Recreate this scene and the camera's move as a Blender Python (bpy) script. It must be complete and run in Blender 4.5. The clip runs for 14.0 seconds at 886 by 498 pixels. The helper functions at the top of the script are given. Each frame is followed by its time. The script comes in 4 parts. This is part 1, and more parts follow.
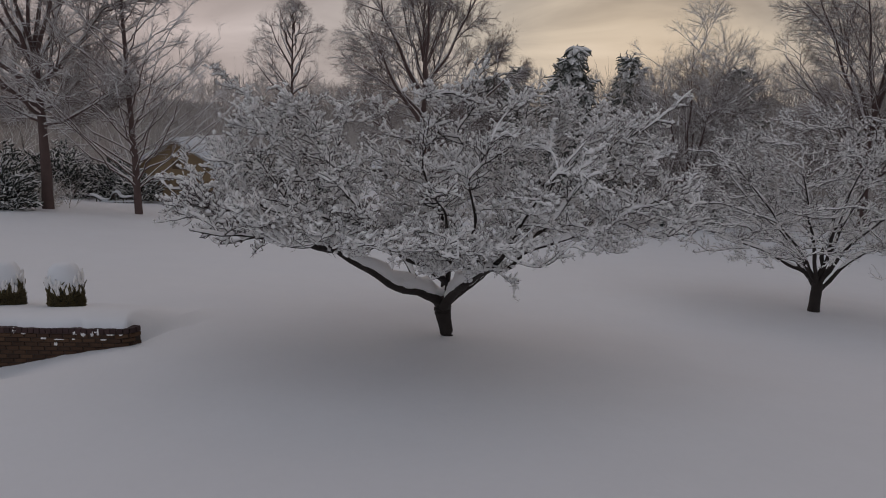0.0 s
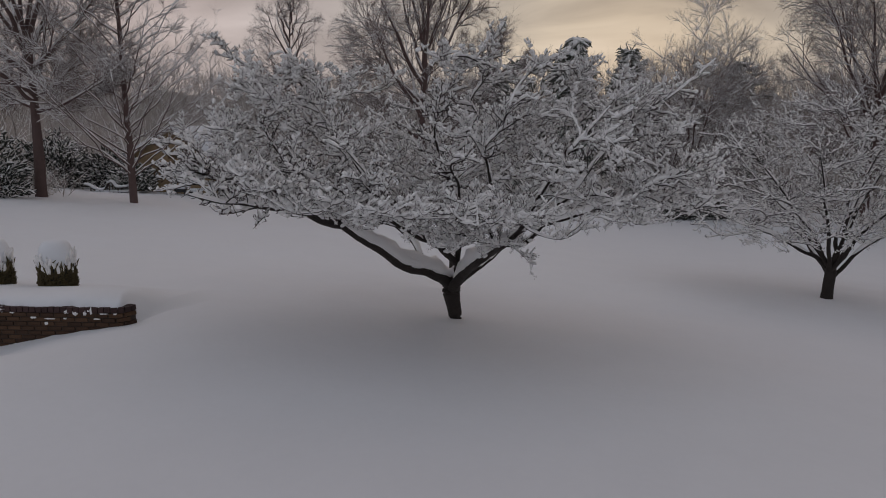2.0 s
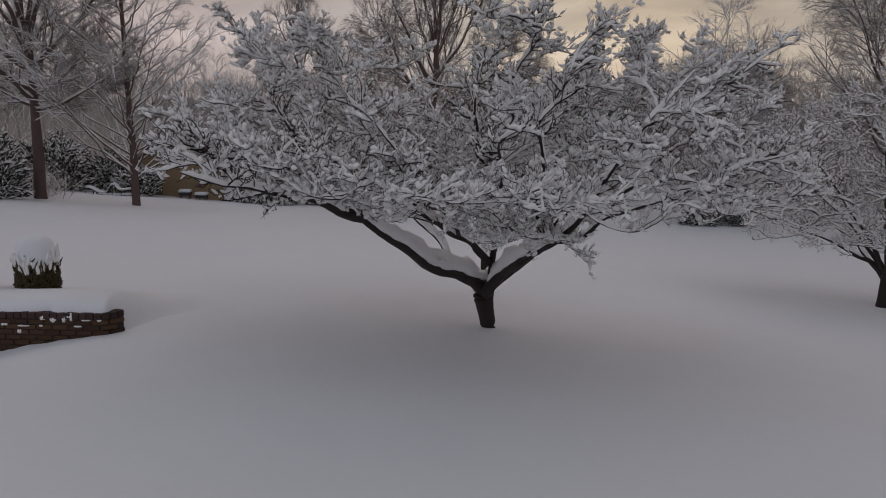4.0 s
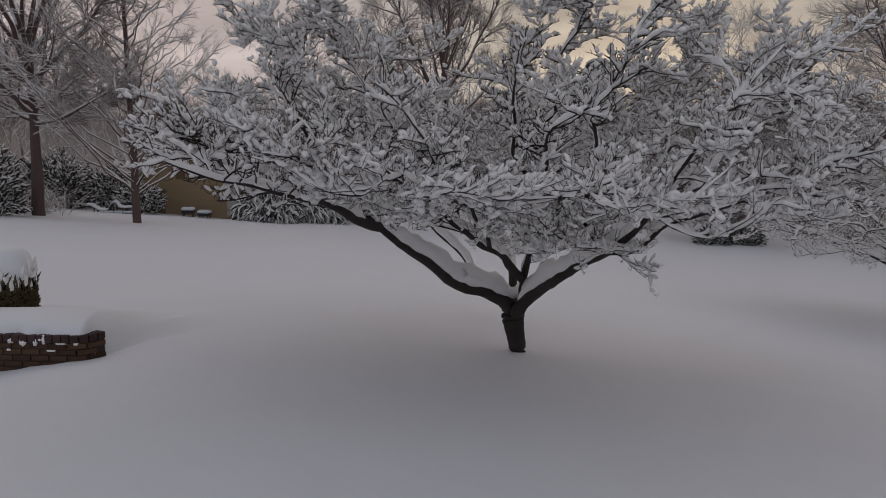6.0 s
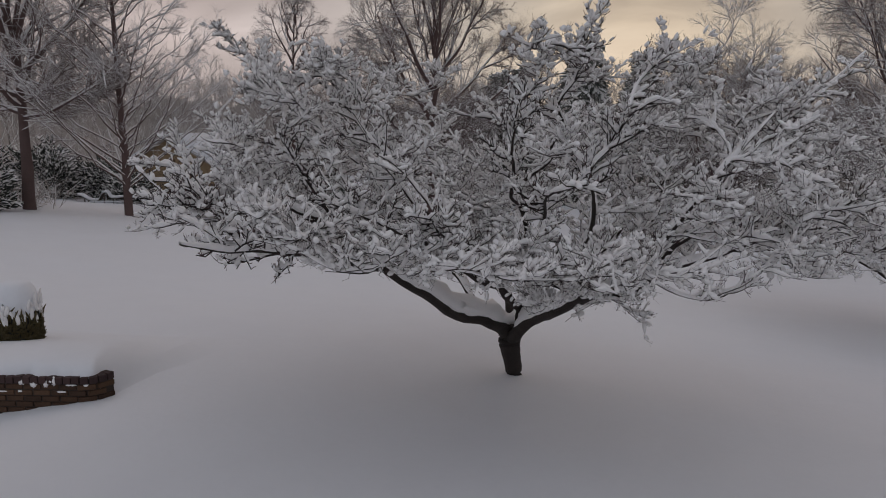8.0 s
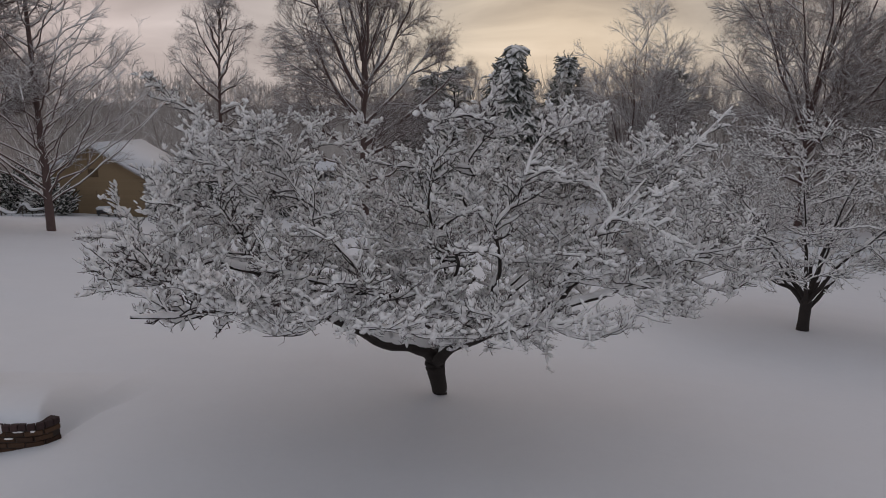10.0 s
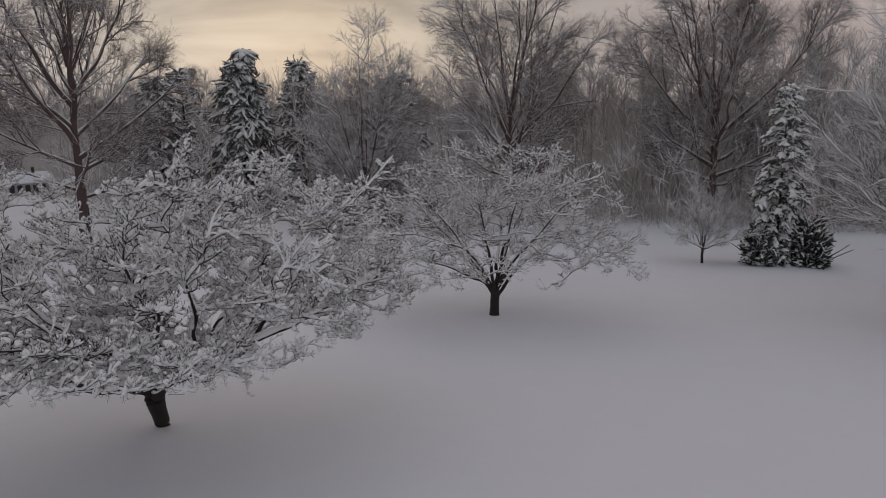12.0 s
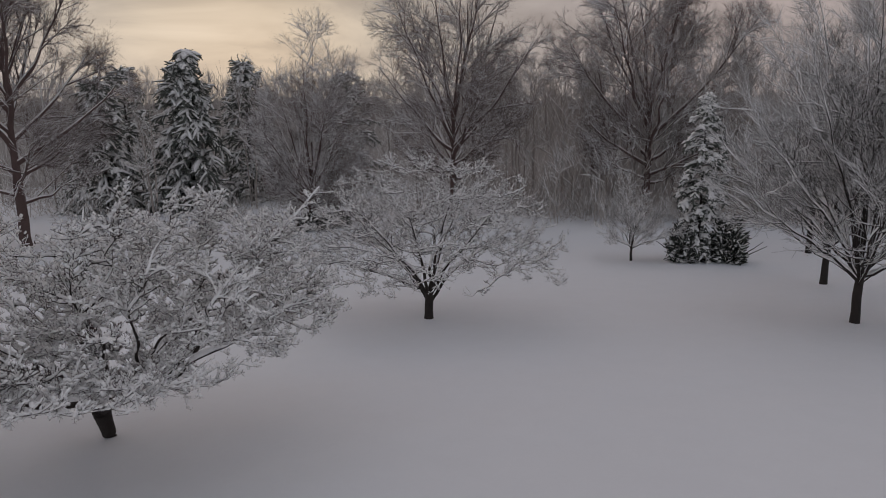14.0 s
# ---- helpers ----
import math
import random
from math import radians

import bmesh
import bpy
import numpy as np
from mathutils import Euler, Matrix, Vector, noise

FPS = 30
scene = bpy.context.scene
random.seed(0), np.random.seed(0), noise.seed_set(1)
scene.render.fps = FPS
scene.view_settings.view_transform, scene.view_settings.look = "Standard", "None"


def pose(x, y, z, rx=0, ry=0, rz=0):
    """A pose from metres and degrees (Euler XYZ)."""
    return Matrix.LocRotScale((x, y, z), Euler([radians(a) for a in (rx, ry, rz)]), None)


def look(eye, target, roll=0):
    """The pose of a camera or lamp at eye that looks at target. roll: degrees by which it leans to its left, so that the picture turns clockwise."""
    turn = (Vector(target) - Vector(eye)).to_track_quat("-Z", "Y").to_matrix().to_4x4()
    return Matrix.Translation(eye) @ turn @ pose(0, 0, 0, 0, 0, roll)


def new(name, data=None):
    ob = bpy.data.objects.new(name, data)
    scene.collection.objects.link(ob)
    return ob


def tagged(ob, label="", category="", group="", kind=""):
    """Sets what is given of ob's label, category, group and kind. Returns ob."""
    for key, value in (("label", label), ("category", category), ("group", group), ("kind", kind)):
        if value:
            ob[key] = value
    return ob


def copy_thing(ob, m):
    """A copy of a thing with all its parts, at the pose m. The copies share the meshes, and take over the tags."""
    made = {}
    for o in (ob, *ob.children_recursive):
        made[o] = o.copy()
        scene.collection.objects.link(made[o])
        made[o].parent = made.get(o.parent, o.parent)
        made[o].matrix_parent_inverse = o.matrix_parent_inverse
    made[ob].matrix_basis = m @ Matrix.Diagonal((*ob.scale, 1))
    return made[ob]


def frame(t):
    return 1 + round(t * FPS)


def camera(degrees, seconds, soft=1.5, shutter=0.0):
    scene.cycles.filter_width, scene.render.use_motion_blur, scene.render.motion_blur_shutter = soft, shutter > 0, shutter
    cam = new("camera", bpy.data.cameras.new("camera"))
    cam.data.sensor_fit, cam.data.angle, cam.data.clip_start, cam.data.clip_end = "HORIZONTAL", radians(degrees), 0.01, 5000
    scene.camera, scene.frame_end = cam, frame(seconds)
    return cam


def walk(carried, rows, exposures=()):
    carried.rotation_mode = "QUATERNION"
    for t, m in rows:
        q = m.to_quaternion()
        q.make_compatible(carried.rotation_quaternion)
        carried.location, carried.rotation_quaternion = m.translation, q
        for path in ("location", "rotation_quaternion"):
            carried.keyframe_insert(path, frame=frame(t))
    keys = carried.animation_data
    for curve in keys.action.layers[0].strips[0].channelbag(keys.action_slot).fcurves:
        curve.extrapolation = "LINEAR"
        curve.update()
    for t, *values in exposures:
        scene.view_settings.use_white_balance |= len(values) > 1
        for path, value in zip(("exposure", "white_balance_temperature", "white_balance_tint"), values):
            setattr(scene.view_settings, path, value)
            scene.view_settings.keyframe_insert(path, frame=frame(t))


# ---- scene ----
cam = camera(67.14, 14.0, soft=0.95)
ROWS = [  # seconds, x, y, z, then three turns in degrees
    (0, -0, 0, 4.15, 79.26, -0.44, -0),
    (0.5, -0.07, 0.142, 4.05, 79.24, -0.6, -0.12),
    (1, -0.123, 0.236, 3.975, 79.06, -0.65, -0.17),
    (1.5, -0.176, 0.336, 3.86, 78.91, -0.61, -0.21),
    (2, -0.245, 0.472, 3.732, 78.89, -0.61, -0.32),
    (2.5, -0.333, 0.706, 3.617, 79.12, -0.67, -0.31),
    (3, -0.444, 1.086, 3.525, 79.32, -0.76, -0.14),
    (5.5, -0.943, 2.909, 3.003, 80.80, -0.67, 0.48),
    (6, -0.989, 3.087, 2.979, 81.36, -0.75, 0.51),
    (6.5, -1.016, 3.177, 3.277, 80.73, -0.37, 0.52),
    (7, -1.057, 3.191, 3.516, 79.65, -0.47, 0.14),
    (9.5, -1.124, 2.398, 4.272, 79.26, -0.73, -2.72),
    (10, -0.995, 2.25, 4.518, 79.07, -0.22, -6.04),
    (10.5, -0.644, 2.223, 4.558, 79.54, 0.31, -10.58),
    (11, -0.509, 1.852, 4.756, 79.34, 0.75, -16.35),
    (11.5, -0.495, 1.366, 5.081, 78.90, 0.58, -22.21),
    (12, -0.522, 0.53, 5.446, 78.60, 0.51, -27.42),
    (12.5, -0.603, -0.262, 5.809, 78.08, 0.7, -30.59),
    (13, -0.607, -0.544, 5.963, 78.02, 0.9, -31.86),
    (13.5, -0.613, -0.805, 6.141, 77.98, 0.78, -31.71),
    (14, -0.574, -0.938, 6.271, 77.93, 0.57, -31.51),
]
walk(cam, [(t, pose(x, y, z, rx, ry, rz)) for t, x, y, z, rx, ry, rz in ROWS], [(0.0, -0.04), (3.0, -0.01), (6.0, 0.09), (7.0, 0.10), (9.5, 0.16), (11.5, 0.14), (14.0, 0.10)])

# ---- world and light ----
SUN_AZ, SUN_EL = radians(16), radians(8)
SUN_DIR = Vector((math.sin(SUN_AZ) * math.cos(SUN_EL), math.cos(SUN_AZ) * math.cos(SUN_EL), math.sin(SUN_EL)))


def make_world():
    w = bpy.data.worlds.new("overcast_dawn")
    scene.world = w
    w.use_nodes = True
    nt = w.node_tree
    nt.nodes.clear()
    nd, ln = nt.nodes.new, nt.links.new
    out, bg, add = nd("ShaderNodeOutputWorld"), nd("ShaderNodeBackground"), nd("ShaderNodeAddShader")
    bg2 = nd("ShaderNodeBackground")
    sky = nd("ShaderNodeTexSky")
    sky.sky_type, sky.sun_disc = "NISHITA", False
    sky.sun_elevation, sky.sun_rotation = SUN_EL, SUN_AZ
    sky.air_density, sky.dust_density = 1.5, 3.0
    ln(sky.outputs[0], bg2.inputs[0])
    bg2.inputs[1].default_value = 0.002
    co = nd("ShaderNodeTexCoord")
    mp = nd("ShaderNodeMapping")
    mp.inputs["Scale"].default_value = (1.0, 1.0, 3.6)
    mp.inputs["Rotation"].default_value = (0.12, -0.1, 0.0)
    ln(co.outputs["Generated"], mp.inputs[0])
    nz = nd("ShaderNodeTexNoise")
    nz.inputs["Scale"].default_value, nz.inputs["Detail"].default_value = 4.2, 6.0
    nz.inputs["Roughness"].default_value, nz.inputs["Distortion"].default_value = 0.5, 0.6
    ln(mp.outputs[0], nz.inputs["Vector"])
    # glow of the low sun behind the cloud
    dot = nd("ShaderNodeVectorMath")
    dot.operation = "DOT_PRODUCT"
    dot.inputs[1].default_value = SUN_DIR
    ln(co.outputs["Generated"], dot.inputs[0])
    jit = nd("ShaderNodeMath")
    jit.operation = "MULTIPLY_ADD"
    jit.inputs[1].default_value, jit.inputs[2].default_value = 0.10, -0.05
    ln(nz.outputs["Fac"], jit.inputs[0])
    s = nd("ShaderNodeMath")
    ln(dot.outputs["Value"], s.inputs[0])
    ln(jit.outputs[0], s.inputs[1])
    glow = nd("ShaderNodeValToRGB")
    e = glow.color_ramp.elements
    e[0].position, e[0].color = 0.20, (0.335, 0.345, 0.386, 1)
    e[1].position, e[1].color = 1.0, (0.505, 0.445, 0.375, 1)
    for p, c in ((0.60, (0.47, 0.403, 0.40)), (0.80, (0.51, 0.428, 0.41)), (0.90, (0.465, 0.408, 0.396)), (0.95, (0.425, 0.384, 0.366)), (0.978, (0.43, 0.39, 0.352))):
        glow.color_ramp.elements.new(p).color = (*c, 1)
    ln(s.outputs[0], glow.inputs[0])
    # bands of thicker and thinner cloud
    band = nd("ShaderNodeMapRange")
    band.inputs["From Min"].default_value, band.inputs["From Max"].default_value = 0.3, 0.7
    band.inputs["To Min"].default_value, band.inputs["To Max"].default_value = 0.72, 1.24
    ln(nz.outputs["Fac"], band.inputs["Value"])
    mul = nd("ShaderNodeVectorMath")
    mul.operation = "SCALE"
    ln(glow.outputs[0], mul.inputs[0])
    ln(band.outputs[0], mul.inputs["Scale"])
    # the cloud is thicker over the wood to the east
    sep = nd("ShaderNodeSeparateXYZ")
    ln(co.outputs["Generated"], sep.inputs[0])
    thick = nd("ShaderNodeMapRange")
    thick.inputs["From Min"].default_value, thick.inputs["From Max"].default_value = 0.4, 0.95
    thick.inputs["To Min"].default_value, thick.inputs["To Max"].default_value = 1.0, 0.58
    ln(sep.outputs["X"], thick.inputs["Value"])
    mul2 = nd("ShaderNodeVectorMath")
    mul2.operation = "SCALE"
    ln(mul.outputs[0], mul2.inputs[0])
    ln(thick.outputs[0], mul2.inputs["Scale"])
    ln(mul2.outputs[0], bg.inputs[0])
    bg.inputs[1].default_value = 1.0
    ln(bg.outputs[0], add.inputs[0])
    ln(bg2.outputs[0], add.inputs[1])
    ln(add.outputs[0], out.inputs[0])


make_world()
sun = new("sun", bpy.data.lights.new("sun", "SUN"))
sun.data.energy, sun.data.angle, sun.data.color = 0.12, radians(25), (1.0, 0.86, 0.68)
sun.matrix_world = look(SUN_DIR * 200, (0, 0, 0))


# ---- materials ----
def material(name, base, rough=0.8, scale=6.0, vary=0.3, bump=0.2, fine=40.0, metal=0.0, tint=None, spread=0.0, dist=0.02):
    """A surface with two scales of noise in colour and relief. spread: how far single objects differ."""
    m = bpy.data.materials.new(name)
    m.use_nodes = True
    nt = m.node_tree
    nd, ln = nt.nodes.new, nt.links.new
    b = nt.nodes["Principled BSDF"]
    b.inputs["Roughness"].default_value, b.inputs["Metallic"].default_value = rough, metal
    co = nd("ShaderNodeTexCoord")
    n1, n2 = nd("ShaderNodeTexNoise"), nd("ShaderNodeTexNoise")
    n1.inputs["Scale"].default_value, n1.inputs["Detail"].default_value = scale, 4
    n2.inputs["Scale"].default_value, n2.inputs["Detail"].default_value = fine, 3
    ln(co.outputs["Object"], n1.inputs["Vector"])
    ln(co.outputs["Object"], n2.inputs["Vector"])
    mix = nd("ShaderNodeMix")
    mix.data_type = "RGBA"
    lo = [c * (1 - vary) for c in base]
    hi = [min(1, c * (1 + vary)) for c in (tint or base)]
    mix.inputs["A"].default_value, mix.inputs["B"].default_value = (*lo, 1), (*hi, 1)
    av = nd("ShaderNodeMath")
    av.operation = "MULTIPLY_ADD"
    av.inputs[1].default_value = 0.6
    half = nd("ShaderNodeMath")
    half.operation = "MULTIPLY"
    half.inputs[1].default_value = 0.4
    ln(n2.outputs["Fac"], half.inputs[0])
    ln(n1.outputs["Fac"], av.inputs[0])
    ln(half.outputs[0], av.inputs[2])
    last = av.outputs[0]
    if spread:
        inf = nd("ShaderNodeObjectInfo")
        sp = nd("ShaderNodeMath")
        sp.operation = "MULTIPLY_ADD"
        sp.inputs[1].default_value = spread
        ln(inf.outputs["Random"], sp.inputs[0])
        off = nd("ShaderNodeMath")
        off.inputs[1].default_value = -spread / 2
        ln(last, off.inputs[0])
        ln(off.outputs[0], sp.inputs[2])
        last = sp.outputs[0]
    ln(last, mix.inputs["Factor"])
    ln(mix.outputs["Result"], b.inputs["Base Color"])
    if bump:
        bp = nd("ShaderNodeBump")
        bp.inputs["Strength"].default_value, bp.inputs["Distance"].default_value = bump, dist
        ln(av.outputs[0], bp.inputs["Height"])
        ln(bp.outputs[0], b.inputs["Normal"])
    return m


SNOW = material("snow", (0.81, 0.822, 0.85), 0.75, 1.3, 0.035, 0.25, 9.0, dist=0.03)
SNOW_TREE = material("tree_snow", (0.91, 0.892, 0.88), 0.8, 5.0, 0.05, 0.3, 30.0)
BARK = material("bark", (0.021, 0.015, 0.013), 0.9, 5.0, 0.5, 1.0, 34.0, tint=(0.036, 0.028, 0.024))
TWIG = material("twig_bark", (0.095, 0.060, 0.058), 0.85, 6.0, 0.4, 0.3, 30.0)
# much paler than bark: the distance haze over the wood is painted in here
BARK_HAZED = material("hazed_woodland_bark", (0.435, 0.390, 0.355), 0.9, 2.0, 0.4, 0.3, 20.0, spread=0.5)
BARK_WARM = material("reddish_bark", (0.120, 0.078, 0.070), 0.9, 3.0, 0.4, 0.3, 24.0)
NEEDLE = material("needles", (0.10, 0.112, 0.092), 0.85, 3.0, 0.4, 0.0, 26.0, tint=(0.14, 0.15, 0.13))
NEEDLE_DARK = material("dark_needles", (0.038, 0.043, 0.034), 0.85, 3.0, 0.4, 0.0, 26.0, tint=(0.062, 0.066, 0.055))
LEAF = material("evergreen_leaves", (0.045, 0.039, 0.016), 0.7, 8.0, 0.6, 0.0, 40.0, tint=(0.10, 0.075, 0.028), spread=0.0)
BRICK = material("brick", (0.058, 0.028, 0.016), 0.9, 9.0, 0.35, 0.4, 60.0, tint=(0.08, 0.042, 0.022), spread=0.7)
COPING = material("coping_brick", (0.055, 0.030, 0.028), 0.9, 9.0, 0.35, 0.4, 60.0, spread=0.8)
MORTAR = material("mortar", (0.05, 0.036, 0.028), 0.95, 12.0, 0.2, 0.3, 60.0)
SIDING = material("tan_siding", (0.33, 0.236, 0.137), 0.8, 1.2, 0.12, 0.1, 20.0, spread=0.3)
TRIM = material("painted_trim", (0.42, 0.40, 0.37), 0.7, 4.0, 0.1, 0.1, 30.0)
DARK = material("dark_opening", (0.025, 0.024, 0.026), 0.4, 3.0, 0.3, 0.0, 20.0)
DOOR = material("brown_door", (0.13, 0.085, 0.045), 0.7, 3.0, 0.2, 0.1, 20.0)
WOOD = material("weathered_wood", (0.12, 0.10, 0.085), 0.85, 4.0, 0.3, 0.3, 30.0)


# ---- mesh helpers ----
def smoothed(me, smooth=True):
    me.polygons.foreach_set("use_smooth", [smooth] * len(me.polygons))
    return me


def array_mesh(name, verts, quads, mat):
    me = bpy.data.meshes.new(name)
    me.vertices.add(len(verts))
    me.vertices.foreach_set("co", verts.astype(np.float32).ravel())
    me.loops.add(quads.size)
    me.loops.foreach_set("vertex_index", quads.astype(np.int32).ravel())
    me.polygons.add(len(quads))
    me.polygons.foreach_set("loop_start", np.arange(0, quads.size, 4, dtype=np.int32))
    me.materials.append(mat)
    me.update(calc_edges=True)
    return smoothed(me)


def array_part(name, pieces, mat, parent, label=""):
    """Joins (verts, quads) pieces into one mesh object under parent."""
    vs, qs, n = [], [], 0
    for v, q in pieces:
        vs.append(v)
        qs.append(q + n)
        n += len(v)
    ob = new(name, array_mesh(name, np.concatenate(vs), np.concatenate(qs), mat))
    ob.parent = parent
    return tagged(ob, label)


def part(name, bm, mat, parent, label="", smooth=False):
    me = bpy.data.meshes.new(name)
    bm.to_mesh(me)
    bm.free()
    me.materials.append(mat)
    smoothed(me, smooth)
    ob = new(name, me)
    ob.parent = parent
    return tagged(ob, label)


def box(bm, x0, y0, z0, x1, y1, z1, bevel=0.0):
    r = bmesh.ops.create_cube(bm, size=1.0)
    vs = r["verts"]
    for v in vs:
        v.co = Vector(((x0 + x1) / 2 + v.co.x * (x1 - x0), (y0 + y1) / 2 + v.co.y * (y1 - y0), (z0 + z1) / 2 + v.co.z * (z1 - z0)))
    if bevel:
        es = list({e for v in vs for e in v.link_edges})
        bmesh.ops.bevel(bm, geom=es, offset=bevel, segments=1, affect="EDGES", profile=0.5)
    return bm


def base(name, x, y, z, label, category, group="", kind="", turn=0.0):
    ob = new(name)
    ob.empty_display_size = 0.2
    ob.matrix_basis = pose(x, y, z, 0, 0, turn)
    return tagged(ob, label, category, group, kind)


def unit(v):
    return v / np.maximum(np.linalg.norm(v, axis=-1, keepdims=True), 1e-9)


# ---- branches ----
def grow(rng, start, way, length, n, wob, up):
    """Polylines (B, n+1, 3) that wander and bend up or down on their way."""
    pts = [start]
    d = unit(way)
    for i in range(n):
        d = unit(d + rng.normal(0, wob, d.shape) + np.array((0, 0, up)))
        pts.append(pts[-1] + d * (length / n)[:, None])
    return np.stack(pts, 1)


def along(P, idx, t):
    n = P.shape[1] - 1
    s = np.clip(t * n, 0, n - 1e-4)
    i = s.astype(int)
    f = (s - i)[..., None]
    a, b = P[idx, i], P[idx, i + 1]
    return a * (1 - f) + b * f, unit(b - a)


def children(rng, P, R, spec):
    """One more order of branches: num a parent, from t0 to t1 of its length, leaving at an angle; flat squeezes them into a level spray."""
    B, num = len(P), spec["num"]
    per = rng.poisson(num, B) if spec.get("loose", True) else np.full(B, int(num))
    idx = np.repeat(np.arange(B), per)
    t = spec["t0"] + (spec["t1"] - spec["t0"]) * rng.random(len(idx)) ** spec.get("skew", 0.8)
    pos, tan = along(P, idx, t)
    rad = along(R[..., None].repeat(3, -1), idx, t)[0][:, 0]
    side = np.cross(tan, (0, 0, 1.0))
    side = unit(np.where(np.linalg.norm(side, axis=1, keepdims=True) < 0.15, unit(rng.normal(0, 1, side.shape)), side))
    upv = np.cross(side, tan)
    az = rng.random(len(idx)) * 2 * math.pi
    v = unit(np.cos(az)[:, None] * side + (np.sin(az) * spec.get("flat", 1.0))[:, None] * upv)
    an = np.radians(rng.normal(spec["ang"], spec.get("sd", 10), len(idx)))[:, None]
    way = np.cos(an) * tan + np.sin(an) * v
    way[:, 2] *= spec.get("hz", 1.0)
    way[:, 2] += spec.get("lift", 0.0)
    ln = spec["len"] * (1 - spec.get("taper", 0.5) * t) * rng.uniform(0.55, 1.25, len(idx))
    Q = grow(rng, pos, way, ln, spec["n"], spec.get("wob", 0.12), spec.get("up", 0.0))
    r0 = np.minimum(rad * 0.75, spec["r"] * rng.uniform(0.8, 1.2, len(idx)))
    S = r0[:, None] * np.linspace(1, spec.get("tip", 0.35), spec["n"] + 1)[None]
    env = spec.get("env")
    if spec.get("fit"):
        # what would stand out of the crown stays shorter
        for f in (0.75, 0.65, 0.6):
            out = ~env(Q[:, -1])
            Q[out] = Q[out, :1] + (Q[out] - Q[out, :1]) * f
    if env is not None:
        keep = env(Q[:, -1])
        Q, S = Q[keep], S[keep]
    return Q, S


def frames(P):
    T = unit(np.gradient(P, axis=1))
    up = np.array((0, 0, 1.0))
    side = np.cross(T, up)
    flat = np.linalg.norm(side, axis=-1, keepdims=True)
    side = np.where(flat < 0.08, np.cross(T, (0, 1.0, 0)), side)
    side = unit(side)
    return T, side, np.cross(side, T), flat[..., 0]


def rings(C, A, Bv, k, rng=None, rough=0.0):
    """Quads of closed rings round (B, n, k) points; rough makes them knobbly."""
    B, n = C.shape[:2]
    a = np.arange(k) * 2 * math.pi / k
    W = A[:, :, None] * np.cos(a)[:, None] + Bv[:, :, None] * np.sin(a)[:, None]
    if rough:
        W = W * (1 + np.clip(rng.normal(0, rough, (B, n, k, 1)), -2.2 * rough, 2.2 * rough))
    V = C[:, :, None] + W
    i = np.arange(B * n).reshape(B, n)[:, :-1].reshape(-1, 1) * k
    j = np.arange(k)
    q = np.stack([i + j, i + (j + 1) % k, i + k + (j + 1) % k, i + k + j], -1)
    return V.reshape(-1, 3), q.reshape(-1, 4)


def tubes(P, R, k=3, rng=None, rough=0.0):
    T, s, u, f = frames(P)
    return rings(P, s * R[..., None], u * R[..., None], k, rng, rough)


def snow_on(rng, P, R, wide, high, k=4, cover=1.0, least=0.15, sink=0.62, rough=0.0, vary=0.42):
    """Snow lying along the top of branches: wide and high beyond the wood, broken and lumpy, thin on steep ones."""
    if cover < 1.0:
        keep = rng.random(len(P)) < cover
        if np.ndim(wide):
            wide = wide[keep]
        P, R = P[keep], R[keep]
    T, s, u, f = frames(P)
    lump = np.clip(rng.normal(0.82, vary, R.shape), 0.05, 1.6) * np.maximum(f, least)
    lump[:, 0] *= 0.7
    lump[:, -1] *= 0.55
    w = R * 0.85 + np.minimum(wide, 0.015 + R * 6) * lump
    h = R * 0.4 + np.minimum(high, 0.010 + R * 2) * lump
    upz = np.zeros_like(P)
    upz[..., 2] = 1.0
    hor = s.copy()
    C = P + upz * (R * 0.55 + h * sink)[..., None]
    return rings(C, hor * w[..., None], unit(u + 0.4 * upz) * h[..., None], k, rng, rough)


def curve(points, n, rng=None, wob=0.0):
    """A smooth polyline of n+1 points through the given ones."""
    p = np.array(points, float)
    q = np.vstack([2 * p[0] - p[1], p, 2 * p[-1] - p[-2]])
    out = []
    for s in np.linspace(0, len(p) - 1 - 1e-6, n + 1):
        i = int(s)
        t = s - i
        a, b, c, d = q[i:i + 4]
        out.append(0.5 * (2 * b + (c - a) * t + (2 * a - 5 * b + 4 * c - d) * t * t + (3 * b - a - 3 * c + d) * t ** 3))
    out = np.array(out)
    if rng is not None:
        out[1:-1] += rng.normal(0, wob, out[1:-1].shape)
    return out


